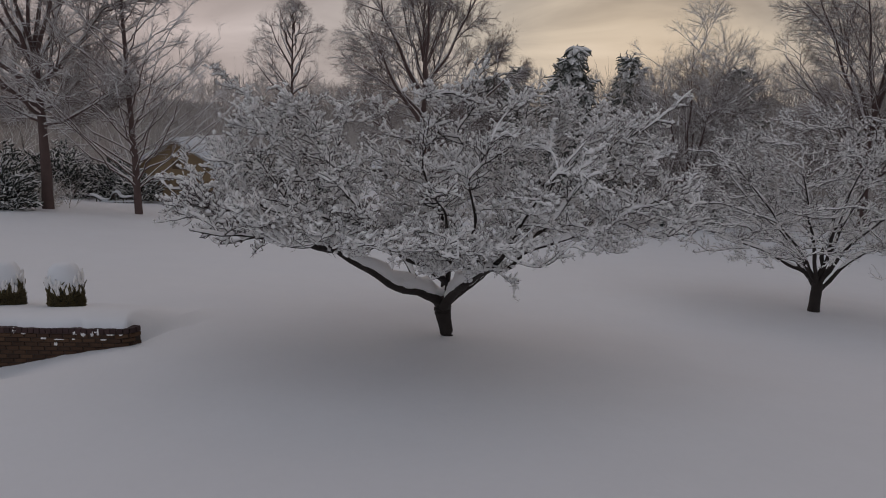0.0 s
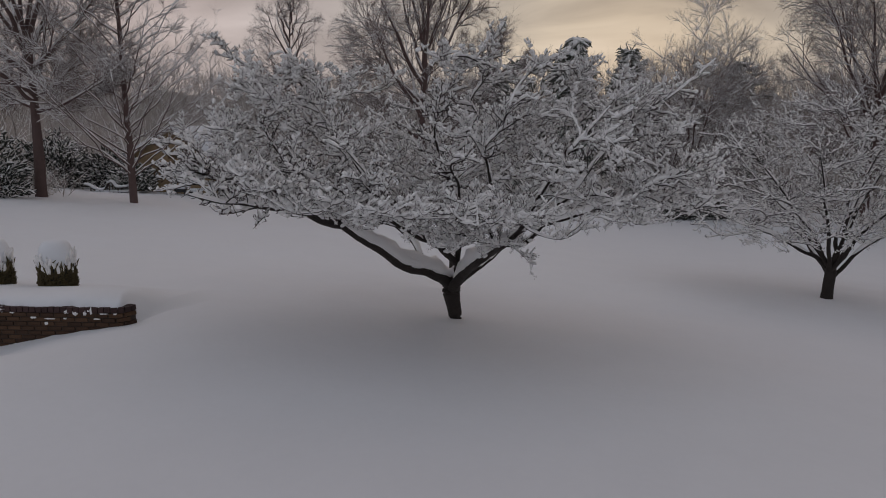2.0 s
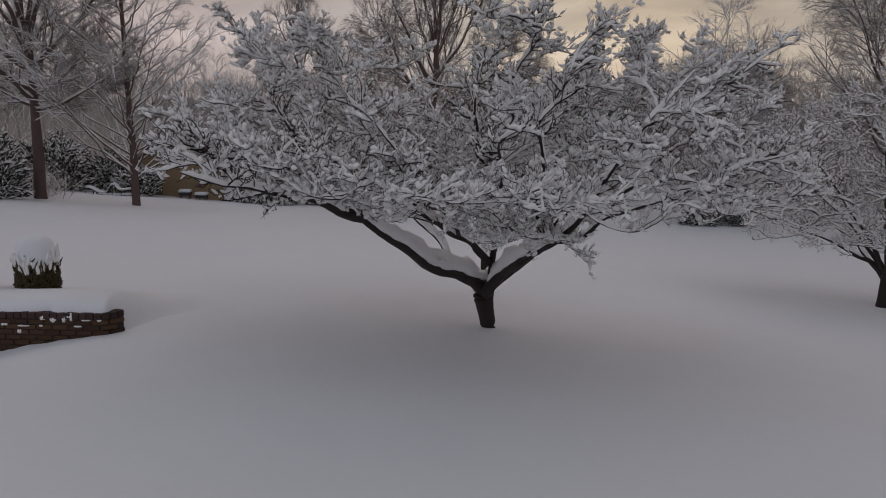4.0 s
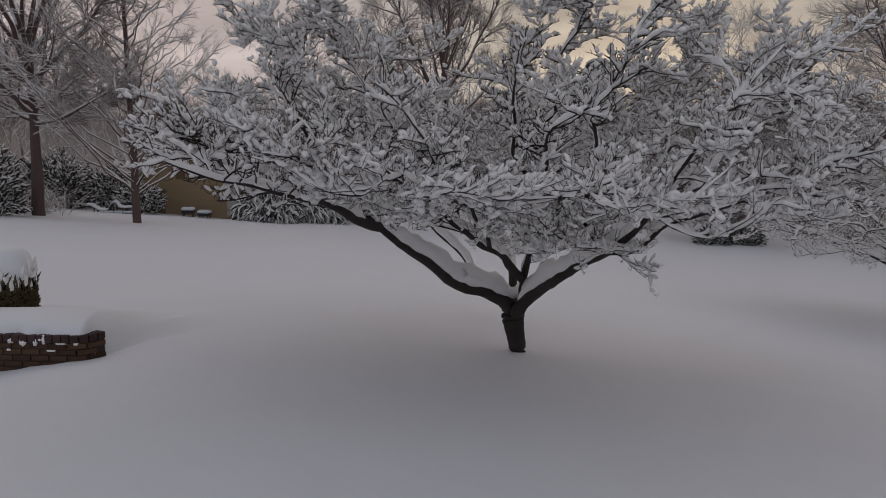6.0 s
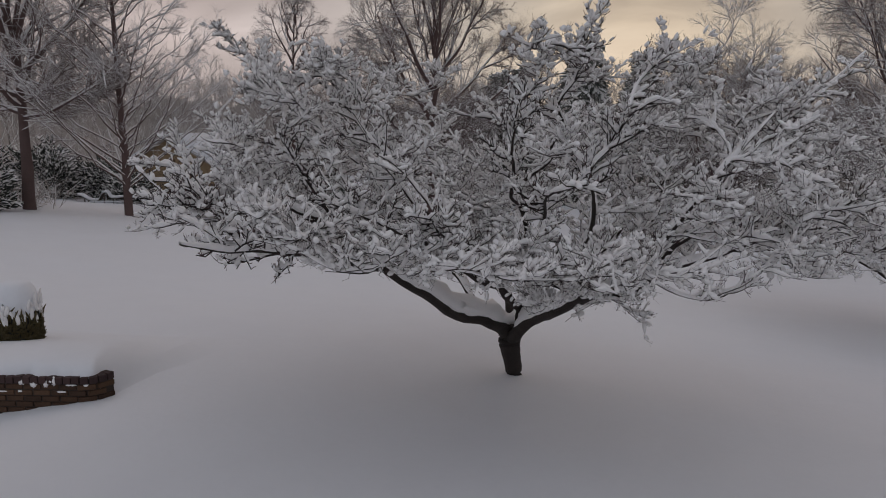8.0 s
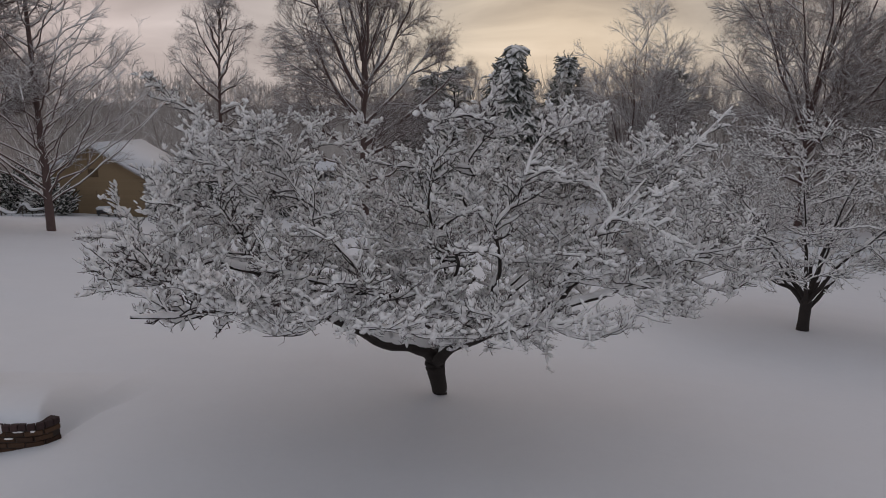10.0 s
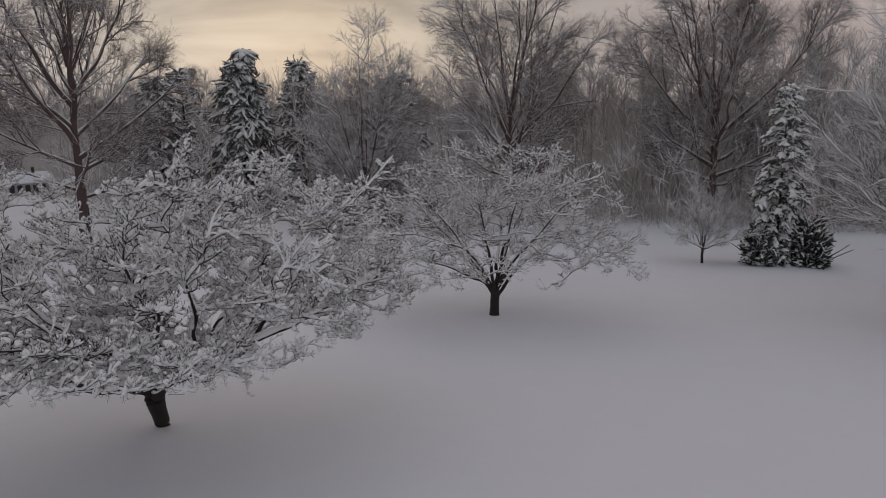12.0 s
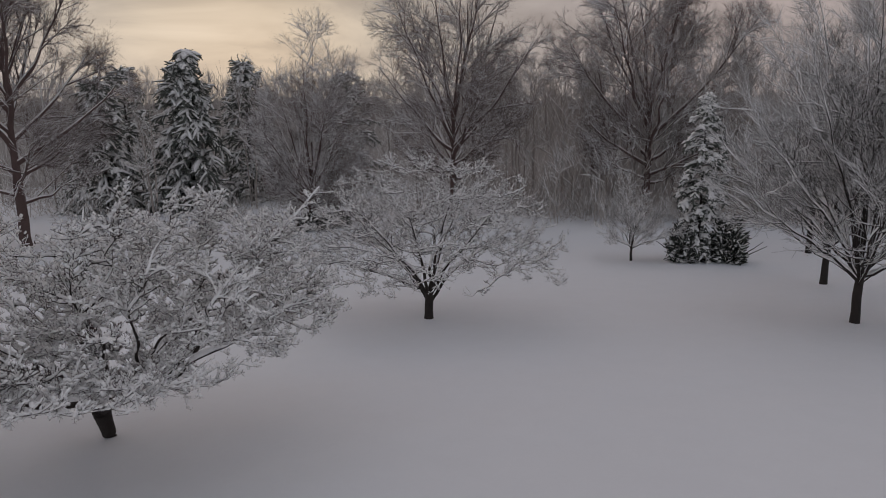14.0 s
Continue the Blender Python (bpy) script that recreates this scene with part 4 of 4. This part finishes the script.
        C = np.stack([x - math.cos(a) * w * t, y - math.sin(a) * w * t, np.full(7, z)], -1)[None]
        r = np.sqrt(np.maximum(0.02, 1 - t * t))[None, :, None]
        array_part("snow_clot", [rings(C, np.array((nx, ny, 0)) * 0.02 * r * rng.uniform(0.7, 1.2, (1, 7, 1)), np.array((0, 0, 1.0)) * h * r * rng.uniform(0.6, 1.3, (1, 7, 1)), 6)], SNOW_TREE, ob)


planter()


def shrub(x, y, z, seed, radius, height):
    """A clipped shrub: leafy sides, sprigs standing up through a smooth cap of snow."""
    rng = np.random.default_rng(seed)
    ob = base("boxwood_shrub", x, y, z, "clipped round boxwood shrub under a tall cap of snow", "shrub", "shrubs in the planter")
    n = 2400
    a, h = rng.random(n) * 6.283, rng.random(n) ** 0.9
    prof = np.sqrt(np.clip(1 - (np.maximum(0.34 - h, 0) / 0.46) ** 2, 0.1, 1)) * (1 - 0.08 * np.maximum(h - 0.6, 0))
    rr = radius * prof * rng.uniform(0.88, 1.02, n)
    st = np.stack([rr * np.cos(a), rr * np.sin(a), 0.01 + h * height * 0.40], -1)
    wy = np.stack([np.cos(a) * 0.45, np.sin(a) * 0.45, rng.uniform(0.1, 1.0, n)], -1) + rng.normal(0, 0.35, (n, 3))
    P = grow(rng, st, wy, rng.uniform(0.025, 0.06, n), 2, 0.2, 0.1)
    R = np.full((n, 3), 0.012) * np.array((0.5, 1.15, 0.15))[None]
    # sprigs
    m = 95
    b = rng.random(m) * 6.283
    sp = grow(rng, np.stack([radius * 0.96 * np.cos(b), radius * 0.96 * np.sin(b), rng.uniform(0.34, 0.5, m) * height], -1), np.stack([0.03 * np.cos(b), 0.03 * np.sin(b), np.ones(m)], -1) + rng.normal(0, 0.12, (m, 3)), rng.uniform(0.1, 0.24, m) * height, 3, 0.16, 0.0)
    sr = np.full((m, 4), 0.015) * np.array((0.7, 1.0, 0.9, 0.3))[None]
    tagged(array_part("leaves", [tubes(P, R, 3), tubes(sp, sr, 4)], LEAF, ob), kind="stuff")
    bm = bmesh.new()
    bmesh.ops.create_uvsphere(bm, u_segments=24, v_segments=14, radius=1)
    for v in bm.verts:
        k = 0.86 + 0.05 * noise.noise(v.co * 2.5)
        v.co = Vector((v.co.x * radius * k, v.co.y * radius * k, height * 0.34 + v.co.z * height * 0.33))
    part("core", bm, DARK, ob, "dark inner twigs", True)
    bm = bmesh.new()
    bmesh.ops.create_uvsphere(bm, u_segments=32, v_segments=20, radius=1)
    for v in bm.verts:
        k = 0.97 + 0.05 * noise.noise(v.co * 2.2 + Vector((seed, 0, 0)))
        z = v.co.z
        flat = math.hypot(v.co.x, v.co.y)
        if flat > 1e-6:
            k *= (1 - min(1, abs(z)) ** 3.4) ** 0.29 / flat * (1 - 0.07 * max(0.0, z))
        low = 0.10 * noise.noise(Vector((v.co.x * 4, v.co.y * 4, seed)))
        v.co = Vector((v.co.x * radius * k * 0.97, v.co.y * radius * k * 0.97, height * 0.64 + z * height * (0.36 if z > 0 else 0.16 + low)))
    part("snow_cap", bm, SNOW, ob, "smooth tall snow cap", True)
    k = 90
    b = rng.random(k) * 6.283
    st = np.stack([radius * 0.97 * np.cos(b), radius * 0.97 * np.sin(b), rng.uniform(0.38, 0.66, k) * height], -1)
    P = grow(rng, st, np.stack([0.1 * np.cos(b), 0.1 * np.sin(b), np.ones(k)], -1), rng.uniform(0.06, 0.2, k) * height, 3, 0.1, 0.0)
    tagged(array_part("snow", [tubes(P, np.full((k, 4), 0.024) * np.array((0.5, 1, 0.9, 0.4))[None], 5)], SNOW_TREE, ob, "streaks of snow between the sprigs"), kind="stuff")


shrub(-7.02, 12.1, 0.60, 71, 0.295, 0.95)
shrub(-8.12, 12.05, 0.61, 72, 0.305, 0.98)


# ---- garage and the things beside it ----
def slab(bm, pts, thick):
    """A plate of the given thickness under four corner points."""
    vs = [bm.verts.new(p) for p in pts]
    ws = [bm.verts.new((p[0], p[1], p[2] - thick)) for p in pts]
    bm.faces.new(vs)
    bm.faces.new(ws[::-1])
    for i in range(4):
        bm.faces.new((vs[i], ws[i], ws[(i + 1) % 4], vs[(i + 1) % 4]))
    bmesh.ops.recalc_face_normals(bm, faces=bm.faces)
    return bm


def garage(x, y, half, depth, eave, ridge, turn):
    ob = base("garage", x, y, gz(x, y) - 0.25, "tan clapboard garage with a gable front and a snow-covered roof", "garage", turn=turn)
    bm = bmesh.new()
    w = [bm.verts.new(p) for p in ((-half, 0, 0), (half, 0, 0), (half, 0, eave), (0, 0, ridge), (-half, 0, eave))]
    b = [bm.verts.new((v.co.x, depth, v.co.z)) for v in w]
    bm.faces.new(w)
    bm.faces.new(b[::-1])
    for i in range(5):
        bm.faces.new((w[i], b[i], b[(i + 1) % 5], w[(i + 1) % 5]))
    bmesh.ops.recalc_face_normals(bm, faces=bm.faces)
    part("wall", bm, SIDING, ob)
    # clapboards on the front and the side
    z = 0.1
    while z < ridge - 0.2:
        wd = half if z < eave else half * (ridge - z) / (ridge - eave)
        bm = bmesh.new()
        box(bm, -wd + 0.02, -0.03, z, wd - 0.02, 0.0, z + 0.17)
        for v in bm.verts:
            if v.co.z > z + 0.1:
                v.co.y += 0.018
        part("clapboard", bm, SIDING, ob)
        z += 0.19
    for s in (-1, 1):
        a, c = s * (half + 0.35), eave - 0.18
        bm = slab(bmesh.new(), [(0, -0.45, ridge + 0.12), (a, -0.45, c + 0.06), (a, depth + 0.3, c + 0.06), (0, depth + 0.3, ridge + 0.12)], 0.12)
        part("roof", bm, TRIM, ob, "pale boarded roof edge")
        bm = slab(bmesh.new(), [(0, -0.52, ridge + 0.36), (a * 1.01, -0.52, c + 0.27), (a * 1.01, depth + 0.32, c + 0.27), (0, depth + 0.32, ridge + 0.36)], 0.23)
        bmesh.ops.bevel(bm, geom=bm.edges[:], offset=0.05, segments=2, affect="EDGES")
        part("snow", bm, SNOW, ob, "thick snow on the roof", True)
    bm = bmesh.new()
    box(bm, -1.95, -0.07, 0.2, -1.25, -0.01, 2.15, 0.01)
    d = part("door", bm, DOOR, ob, "narrow brown side door")
    bm = bmesh.new()
    box(bm, -1.38, -0.11, 1.1, -1.33, -0.06, 1.2, 0.01)
    part("handle", bm, DARK, d)
    bm = bmesh.new()
    box(bm, half - 0.95, -0.08, 0.2, half - 0.1, -0.01, 2.3, 0.01)
    part("door", bm, TRIM, ob, "pale grey entry door")
    for s in (-1, 1):
        bm = bmesh.new()
        box(bm, s * half - 0.07, -0.05, 0.1, s * half + 0.07, 0.09, eave, 0.008)
        part("corner_board", bm, SIDING, ob)
    bm = bmesh.new()
    box(bm, -0.35, -0.06, eave + 0.5, 0.35, -0.01, eave + 1.1, 0.01)
    part("vent", bm, DOOR, ob)


garage(-20.6, 52.0, 4.4, 8.5, 2.4, 5.0, -4)


def boxy(name, x, y, w, d, h, label, category, turn=0):
    ob = base(name, x, y, gz(x, y), label, category, turn=turn)
    bm = bmesh.new()
    box(bm, -w / 2, -d / 2, h * 0.45, w / 2, d / 2, h, 0.03)
    part("body", bm, DARK, ob)
    for sx in (-1, 1):
        for sy in (-1, 1):
            bm = bmesh.new()
            box(bm, sx * (w / 2 - 0.08) - 0.03, sy * (d / 2 - 0.08) - 0.03, -0.1, sx * (w / 2 - 0.08) + 0.03, sy * (d / 2 - 0.08) + 0.03, h * 0.46)
            part("leg", bm, DARK, ob)
    bm = bmesh.new()
    box(bm, -w / 2 - 0.04, -d / 2 - 0.04, h, w / 2 + 0.04, d / 2 + 0.04, h + 0.22, 0.08)
    part("snow_cap", bm, SNOW, ob, "", True)


boxy("barbecue", -19.6, 50.6, 0.8, 0.6, 0.45, "dark covered barbecue with a slab of snow on top", "barbecue", 8)
boxy("garden_table", -18.5, 50.8, 0.8, 0.6, 0.32, "low dark garden table under snow", "table", -5)


def lounger():
    ob = base("garden_lounger", -23.4, 47.2, gz(-23.4, 47.2), "reclining garden lounger buried in snow", "lounger", turn=4)
    ob.scale = (0.76, 0.76, 0.7)
    ob.location.z -= 0.12
    prof = curve([(-1.9, 0, 0.95), (-1.5, 0, 0.85), (-0.9, 0, 0.48), (-0.2, 0, 0.5), (0.15, 0, 1.1), (0.55, 0, 1.2), (0.9, 0, 0.72), (1.9, 0, 0.78)], 24)[None]
    up = np.zeros_like(prof)
    up[..., 2] = 0.13
    sd = np.zeros_like(prof)
    sd[..., 1] = 0.42
    array_part("snow", [rings(prof, sd, up, 8)], SNOW, ob, "snow following the lounger's bends")
    low = prof - np.array((0, 0, 0.14))
    array_part("seat", [rings(low, sd * 0.9, up * 0.3, 6)], WOOD, ob)
    for lx, lh in ((-1.3, 0.55), (-0.5, 0.35), (0.35, 0.9), (1.1, 0.55)):
        for ly in (-0.35, 0.35):
            bm = bmesh.new()
            box(bm, lx - 0.04, ly - 0.04, -0.15, lx + 0.04, ly + 0.04, lh)
            part("leg", bm, WOOD, ob)
    bm = bmesh.new()
    box(bm, -0.9, -0.42, 0.18, 1.9, 0.42, 0.36, 0.07)
    part("rail", bm, SNOW, ob, "snow-covered lower rail", True)


lounger()


def far_house(x, y, turn):
    ob = base("house", x, y, gz(x, y) - 0.1, "distant low house with dark windows and a snow-covered roof", "house", turn=turn)
    bm = bmesh.new()
    box(bm, -4.5, 0, 0, 4.5, 6, 2.7)
    part("wall", bm, TRIM, ob)
    for a, b in ((-0.5, 3), (6.5, 3)):
        bm = slab(bmesh.new(), [(-4.9, a, 2.75), (4.9, a, 2.75), (4.9, b, 4.7), (-4.9, b, 4.7)] if a < b else [(4.9, a, 2.75), (-4.9, a, 2.75), (-4.9, b, 4.7), (4.9, b, 4.7)], 0.22)
        part("roof", bm, SNOW, ob, "snow-covered roof slope")
    for i in range(5):
        bm = bmesh.new()
        box(bm, -4.0 + i * 1.7, -0.06, 0.8, -2.9 + i * 1.7, 0.0, 2.2, 0.01)
        w = part("window", bm, DARK, ob, "dark window pane")
        bm = bmesh.new()
        box(bm, -4.08 + i * 1.7, -0.1, 0.7, -2.82 + i * 1.7, -0.002, 0.8, 0.01)
        part("sill", bm, TRIM, w)
    bm = bmesh.new()
    box(bm, 1.2, 2.6, 4.2, 1.9, 3.3, 5.6, 0.02)
    part("chimney", bm, BRICK, ob)
    ob.scale = (0.52, 0.52, 0.66)


far_house(-8.7, 104.0, 6)


# ---- the wood ----
def wood_kind(name, seed, height, spread, stems, label, dens=1.0):
    """A woodland tree: one or several thin stems with a haze of fine twigs."""
    rng = np.random.default_rng(seed)
    ob = base(name, 0, 0, 0, label, "tree", "woodland trees")
    lines = []
    for i in range(stems):
        a = i * 2.4 + rng.uniform(-0.5, 0.5)
        o = 0.25 * (stems > 1)
        r = spread * rng.uniform(0.25, 0.6)
        c, s = math.cos(a), math.sin(a)
        lines.append([(o * c, o * s, -0.4), (o * c + r * 0.25 * c, o * s + r * 0.25 * s, height * 0.4), (r * 0.7 * c, r * 0.7 * s, height * 0.75), (r * c, r * s, height * rng.uniform(0.88, 1.0))])
    P = np.stack([curve(l, 8, rng, 0.08) for l in lines])
    R = 0.13 * height / 15 / stems ** 0.3 * np.ones((stems, 1)) * np.linspace(1.1, 0.2, 9)[None]
    array_part("trunk", [tubes(P, R, 5)], BARK_HAZED, ob)
    k = 26.0 / stems * dens
    A, S = children(rng, P, R, dict(num=k, t0=0.14, t1=1.0, ang=42, sd=9, len=spread * 1.05, taper=0.55, n=3, wob=0.07, up=0.13, r=0.055, tip=0.3))
    B, U = children(rng, A, S, dict(num=8.5 * dens, t0=0.15, t1=1.0, ang=34, sd=10, len=spread * 0.42, taper=0.35, n=2, wob=0.08, up=0.12, r=0.026, tip=0.5))
    C, V = children(rng, B, U, dict(num=2.6 * dens, t0=0.2, t1=1.0, ang=32, sd=10, len=spread * 0.2, taper=0.2, n=1, wob=0.1, up=0.08, r=0.018, tip=0.7))
    tagged(array_part("branches", [tubes(A, S, 3), tubes(B, U, 3), tubes(C, V, 3)], BARK_HAZED, ob), kind="stuff")
    tagged(array_part("snow", [snow_on(rng, A, S, 0.036, 0.05, 3, 0.9), snow_on(rng, B, U, 0.03, 0.036, 3, 0.7)], SNOW_TREE, ob, "frozen snow on the twigs"), kind="stuff")
    return ob


def bank(deg):
    """Distance of the wood's dense bank for an azimuth in degrees."""
    return 112 - np.clip((deg - 24) * 2.2, 0, 42) - np.clip((-23 - deg) * 3.4, 0, 50)


def plant_wood():
    rng = np.random.default_rng(81)
    kinds = [wood_kind("woodland_tree", 82, 15, 3.6, 1, "slender bare woodland tree with frosted twigs"),
             wood_kind("woodland_tree", 83, 14, 3.4, 3, "bare woodland tree with several thin stems"),
             wood_kind("woodland_tree", 84, 16, 3.2, 2, "tall forked bare woodland tree"),
             wood_kind("sapling", 85, 6.0, 2.6, 4, "bushy bare undergrowth dusted with snow", 0.72)]
    # azimuth from straight ahead in degrees, distance, size
    spots = []
    for a in np.arange(-40, 68, 3.7):
        for ring in range(2):
            az = a + rng.uniform(-1.1, 1.1)
            d = (78, 96)[ring] + rng.uniform(-7, 7)
            if az > 24:
                d = float(bank(az)) + (-6, 5)[ring] + rng.uniform(-5, 4)
            if az < -23:
                d = float(bank(az)) + (-3, 5)[ring] + rng.uniform(-4, 4)
            size = 0.86 + (0.16 if az > 12 else 0.0) + (0.15 if az < -24 else 0.0) + rng.uniform(-0.14, 0.12)
            spots.append((az, d, size, int(rng.integers(0, 3))))
    for a in np.arange(-40, 68, 4.0):
        az = a + rng.uniform(-1.4, 1.4)
        d = 70 + rng.uniform(-5, 8) - (min(10, (az - 34) * 1.0) if az > 34 else 0) - (min(20, (-22 - az) * 1.8) if az < -22 else 0)
        spots.append((az, d, rng.uniform(0.7, 1.2), 3))
    for az in np.arange(29, 66, 2.6):
        spots.append((az + rng.uniform(-0.8, 0.8), float(bank(az)) - 2 + rng.uniform(-4, 4), rng.uniform(0.8, 1.05), int(rng.integers(0, 3))))
    first = set()
    for az, d, size, k in spots:
        x, y = d * math.sin(radians(az)), d * math.cos(radians(az))
        if (-32 < x < -5 and y < 70) or (-15 < x < -4 and y < 106):
            continue
        m = pose(x, y, gz(x, y), 0, 0, rng.uniform(0, 360))
        if k in first:
            ob = copy_thing(kinds[k], m)
        else:
            first.add(k)
            ob = kinds[k]
            ob.matrix_basis = m
        ob.scale = (size, size, size)


plant_wood()


def far_wood():
    """The unbroken wood behind: a bank of crowns and a thicket of twigs in front of it."""
    rng = np.random.default_rng(91)
    n, rows = 760, 10
    az = np.radians(np.linspace(-75, 95, n))

    def tops(a):
        d = np.degrees(a)
        return 7.0 + 1.5 * np.clip((d - 12) / 14, 0, 1) + -2.5 * np.clip((-20 - d) / 10, 0, 1) + 0.7 * np.sin(a * 9) + 0.4 * np.sin(a * 23 + 1)

    top = np.maximum(tops(az) * bank(np.degrees(az)) / 112, 7.0) + 0.5 * np.sin(az * 47) + 0.35 * np.sin(az * 113 + 1) + 0.25 * np.sin(az * 171)
    v = []
    for j in range(rows):
        f = j / (rows - 1)
        d = bank(np.degrees(az)) + 12 * f + rng.normal(0, 0.3, n)
        z = -6 + (top + 6) * f + rng.normal(0, 0.12, n) * f
        v.append(np.stack([d * np.sin(az), d * np.cos(az), z], -1))
    v = np.stack(v, 1)
    i = np.arange(n * rows).reshape(n, rows)
    q = np.stack([i[:-1, :-1], i[:-1, 1:], i[1:, 1:], i[1:, :-1]], -1).reshape(-1, 4)
    # pale grey stands in for the haze between here and the bank
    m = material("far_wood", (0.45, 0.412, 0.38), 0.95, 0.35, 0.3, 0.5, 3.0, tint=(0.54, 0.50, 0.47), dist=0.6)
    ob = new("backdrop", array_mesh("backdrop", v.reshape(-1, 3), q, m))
    tagged(ob, "far grey-brown wood dusted with snow, haze painted into its pale colour", "wood", kind="structure")
    # thicket
    k = 15500
    a = np.radians(rng.uniform(-42, 70, k))
    deg = np.degrees(a)
    d = bank(deg) - rng.random(k) * (36 - np.clip((deg - 24) * 1.5, 0, 26) - np.clip((-23 - deg) * 1.8, 0, 26))
    x, y = d * np.sin(a), d * np.cos(a)
    g = ground_z(x, y)
    h = (tops(a) + 6.5) * rng.random(k) ** 1.15
    out = rng.normal(0, 0.33, (k, 3)) + np.array((0, 0, 1.0))
    P = grow(rng, np.stack([x, y, g + h - 0.2], -1), out, rng.uniform(1.2, 3.2, k) * (d / 100), 1, 0.18, 0.05)
    R = rng.uniform(0.016, 0.036, (k, 1)) * (d / 100)[:, None] * np.array((1.0, 0.45))[None]
    # the haze of twigs that tops the bank
    kt = 19000
    at = np.radians(rng.uniform(-42, 70, kt))
    dt = bank(np.degrees(at)) + rng.uniform(2, 13, kt)
    Pt = grow(rng, np.stack([dt * np.sin(at), dt * np.cos(at), np.maximum(tops(at) * bank(np.degrees(at)) / 112, 7.0) * rng.uniform(0.55, 1.4, kt) - 0.6], -1), rng.normal(0, 0.3, (kt, 3)) + np.array((0, 0, 1.0)), rng.uniform(0.8, 2.4, kt) * (dt / 100), 1, 0.1, 0.0)
    Rt = rng.uniform(0.016, 0.034, (kt, 1)) * (dt / 100)[:, None] * np.array((1.0, 0.45))[None]
    # bushes of fine brush along its edge
    nb, per = 520, 50
    ac = np.radians(rng.uniform(-42, 70, nb))
    dg = np.degrees(ac)
    dc = bank(dg) - rng.random(nb) * (50 - np.clip((dg - 24) * 2.2, 0, 40) - np.clip((-23 - dg) * 2.6, 0, 38))
    size = rng.uniform(0.7, 1.5, nb)
    b = nb * per
    i = np.repeat(np.arange(nb), per)
    dome = unit(rng.normal(0, 1, (b, 3)))
    dome[:, 2] = np.abs(dome[:, 2])
    dome *= (rng.random((b, 1)) ** 0.4) * np.array((2.2, 2.2, 2.3)) * size[i][:, None]
    cx, cy = dc * np.sin(ac), dc * np.cos(ac)
    # a strip of it runs down beside the lawn
    cx[:70], cy[:70] = rng.uniform(-36, -23, 70), rng.uniform(34, 50, 70)
    cx[:70] -= np.maximum(0, cy[:70] - 40) * 0.5
    dome[i < 70] *= np.array((0.6, 0.6, 0.45))
    xb, yb = cx[i] + dome[:, 0], cy[i] + dome[:, 1]
    Pb = grow(rng, np.stack([xb, yb, ground_z(xb, yb) + dome[:, 2] - 0.2], -1), dome * 0.35 + rng.normal(0, 0.45, (b, 3)) + np.array((0, 0, 0.7)), rng.uniform(0.5, 1.3, b), 1, 0.2, 0.0)
    Rb = rng.uniform(0.014, 0.026, (b, 1)) * np.array((1.0, 0.6))[None]
    okb = ~((xb > -30) & (xb < 15) & (yb < 68)) & ~((xb > -15) & (xb < -4) & (yb < 108)) | (i < 70)
    x, y = P[:, 0, 0], P[:, 0, 1]
    keep = ~(((x > -30) & (x < 17) & (y < 68)) | ((x > -15) & (x < -4) & (y < 108)))
    tw = new("thicket", None)
    tagged(tw, "tangled bare thicket along the edge of the wood", "thicket", kind="stuff")
    # these twigs, too, carry the haze in their pale colour
    array_part("twigs", [tubes(P[keep], R[keep], 3), tubes(Pt, Rt, 3), tubes(Pb[okb], Rb[okb], 3)], BARK_HAZED, tw)
    array_part("snow", [snow_on(rng, P[keep], R[keep], 0.035, 0.04, 3, 0.5), snow_on(rng, Pb[okb], Rb[okb], 0.035, 0.04, 3, 0.6)], SNOW_TREE, tw, "snow caught in the thicket")


far_wood()
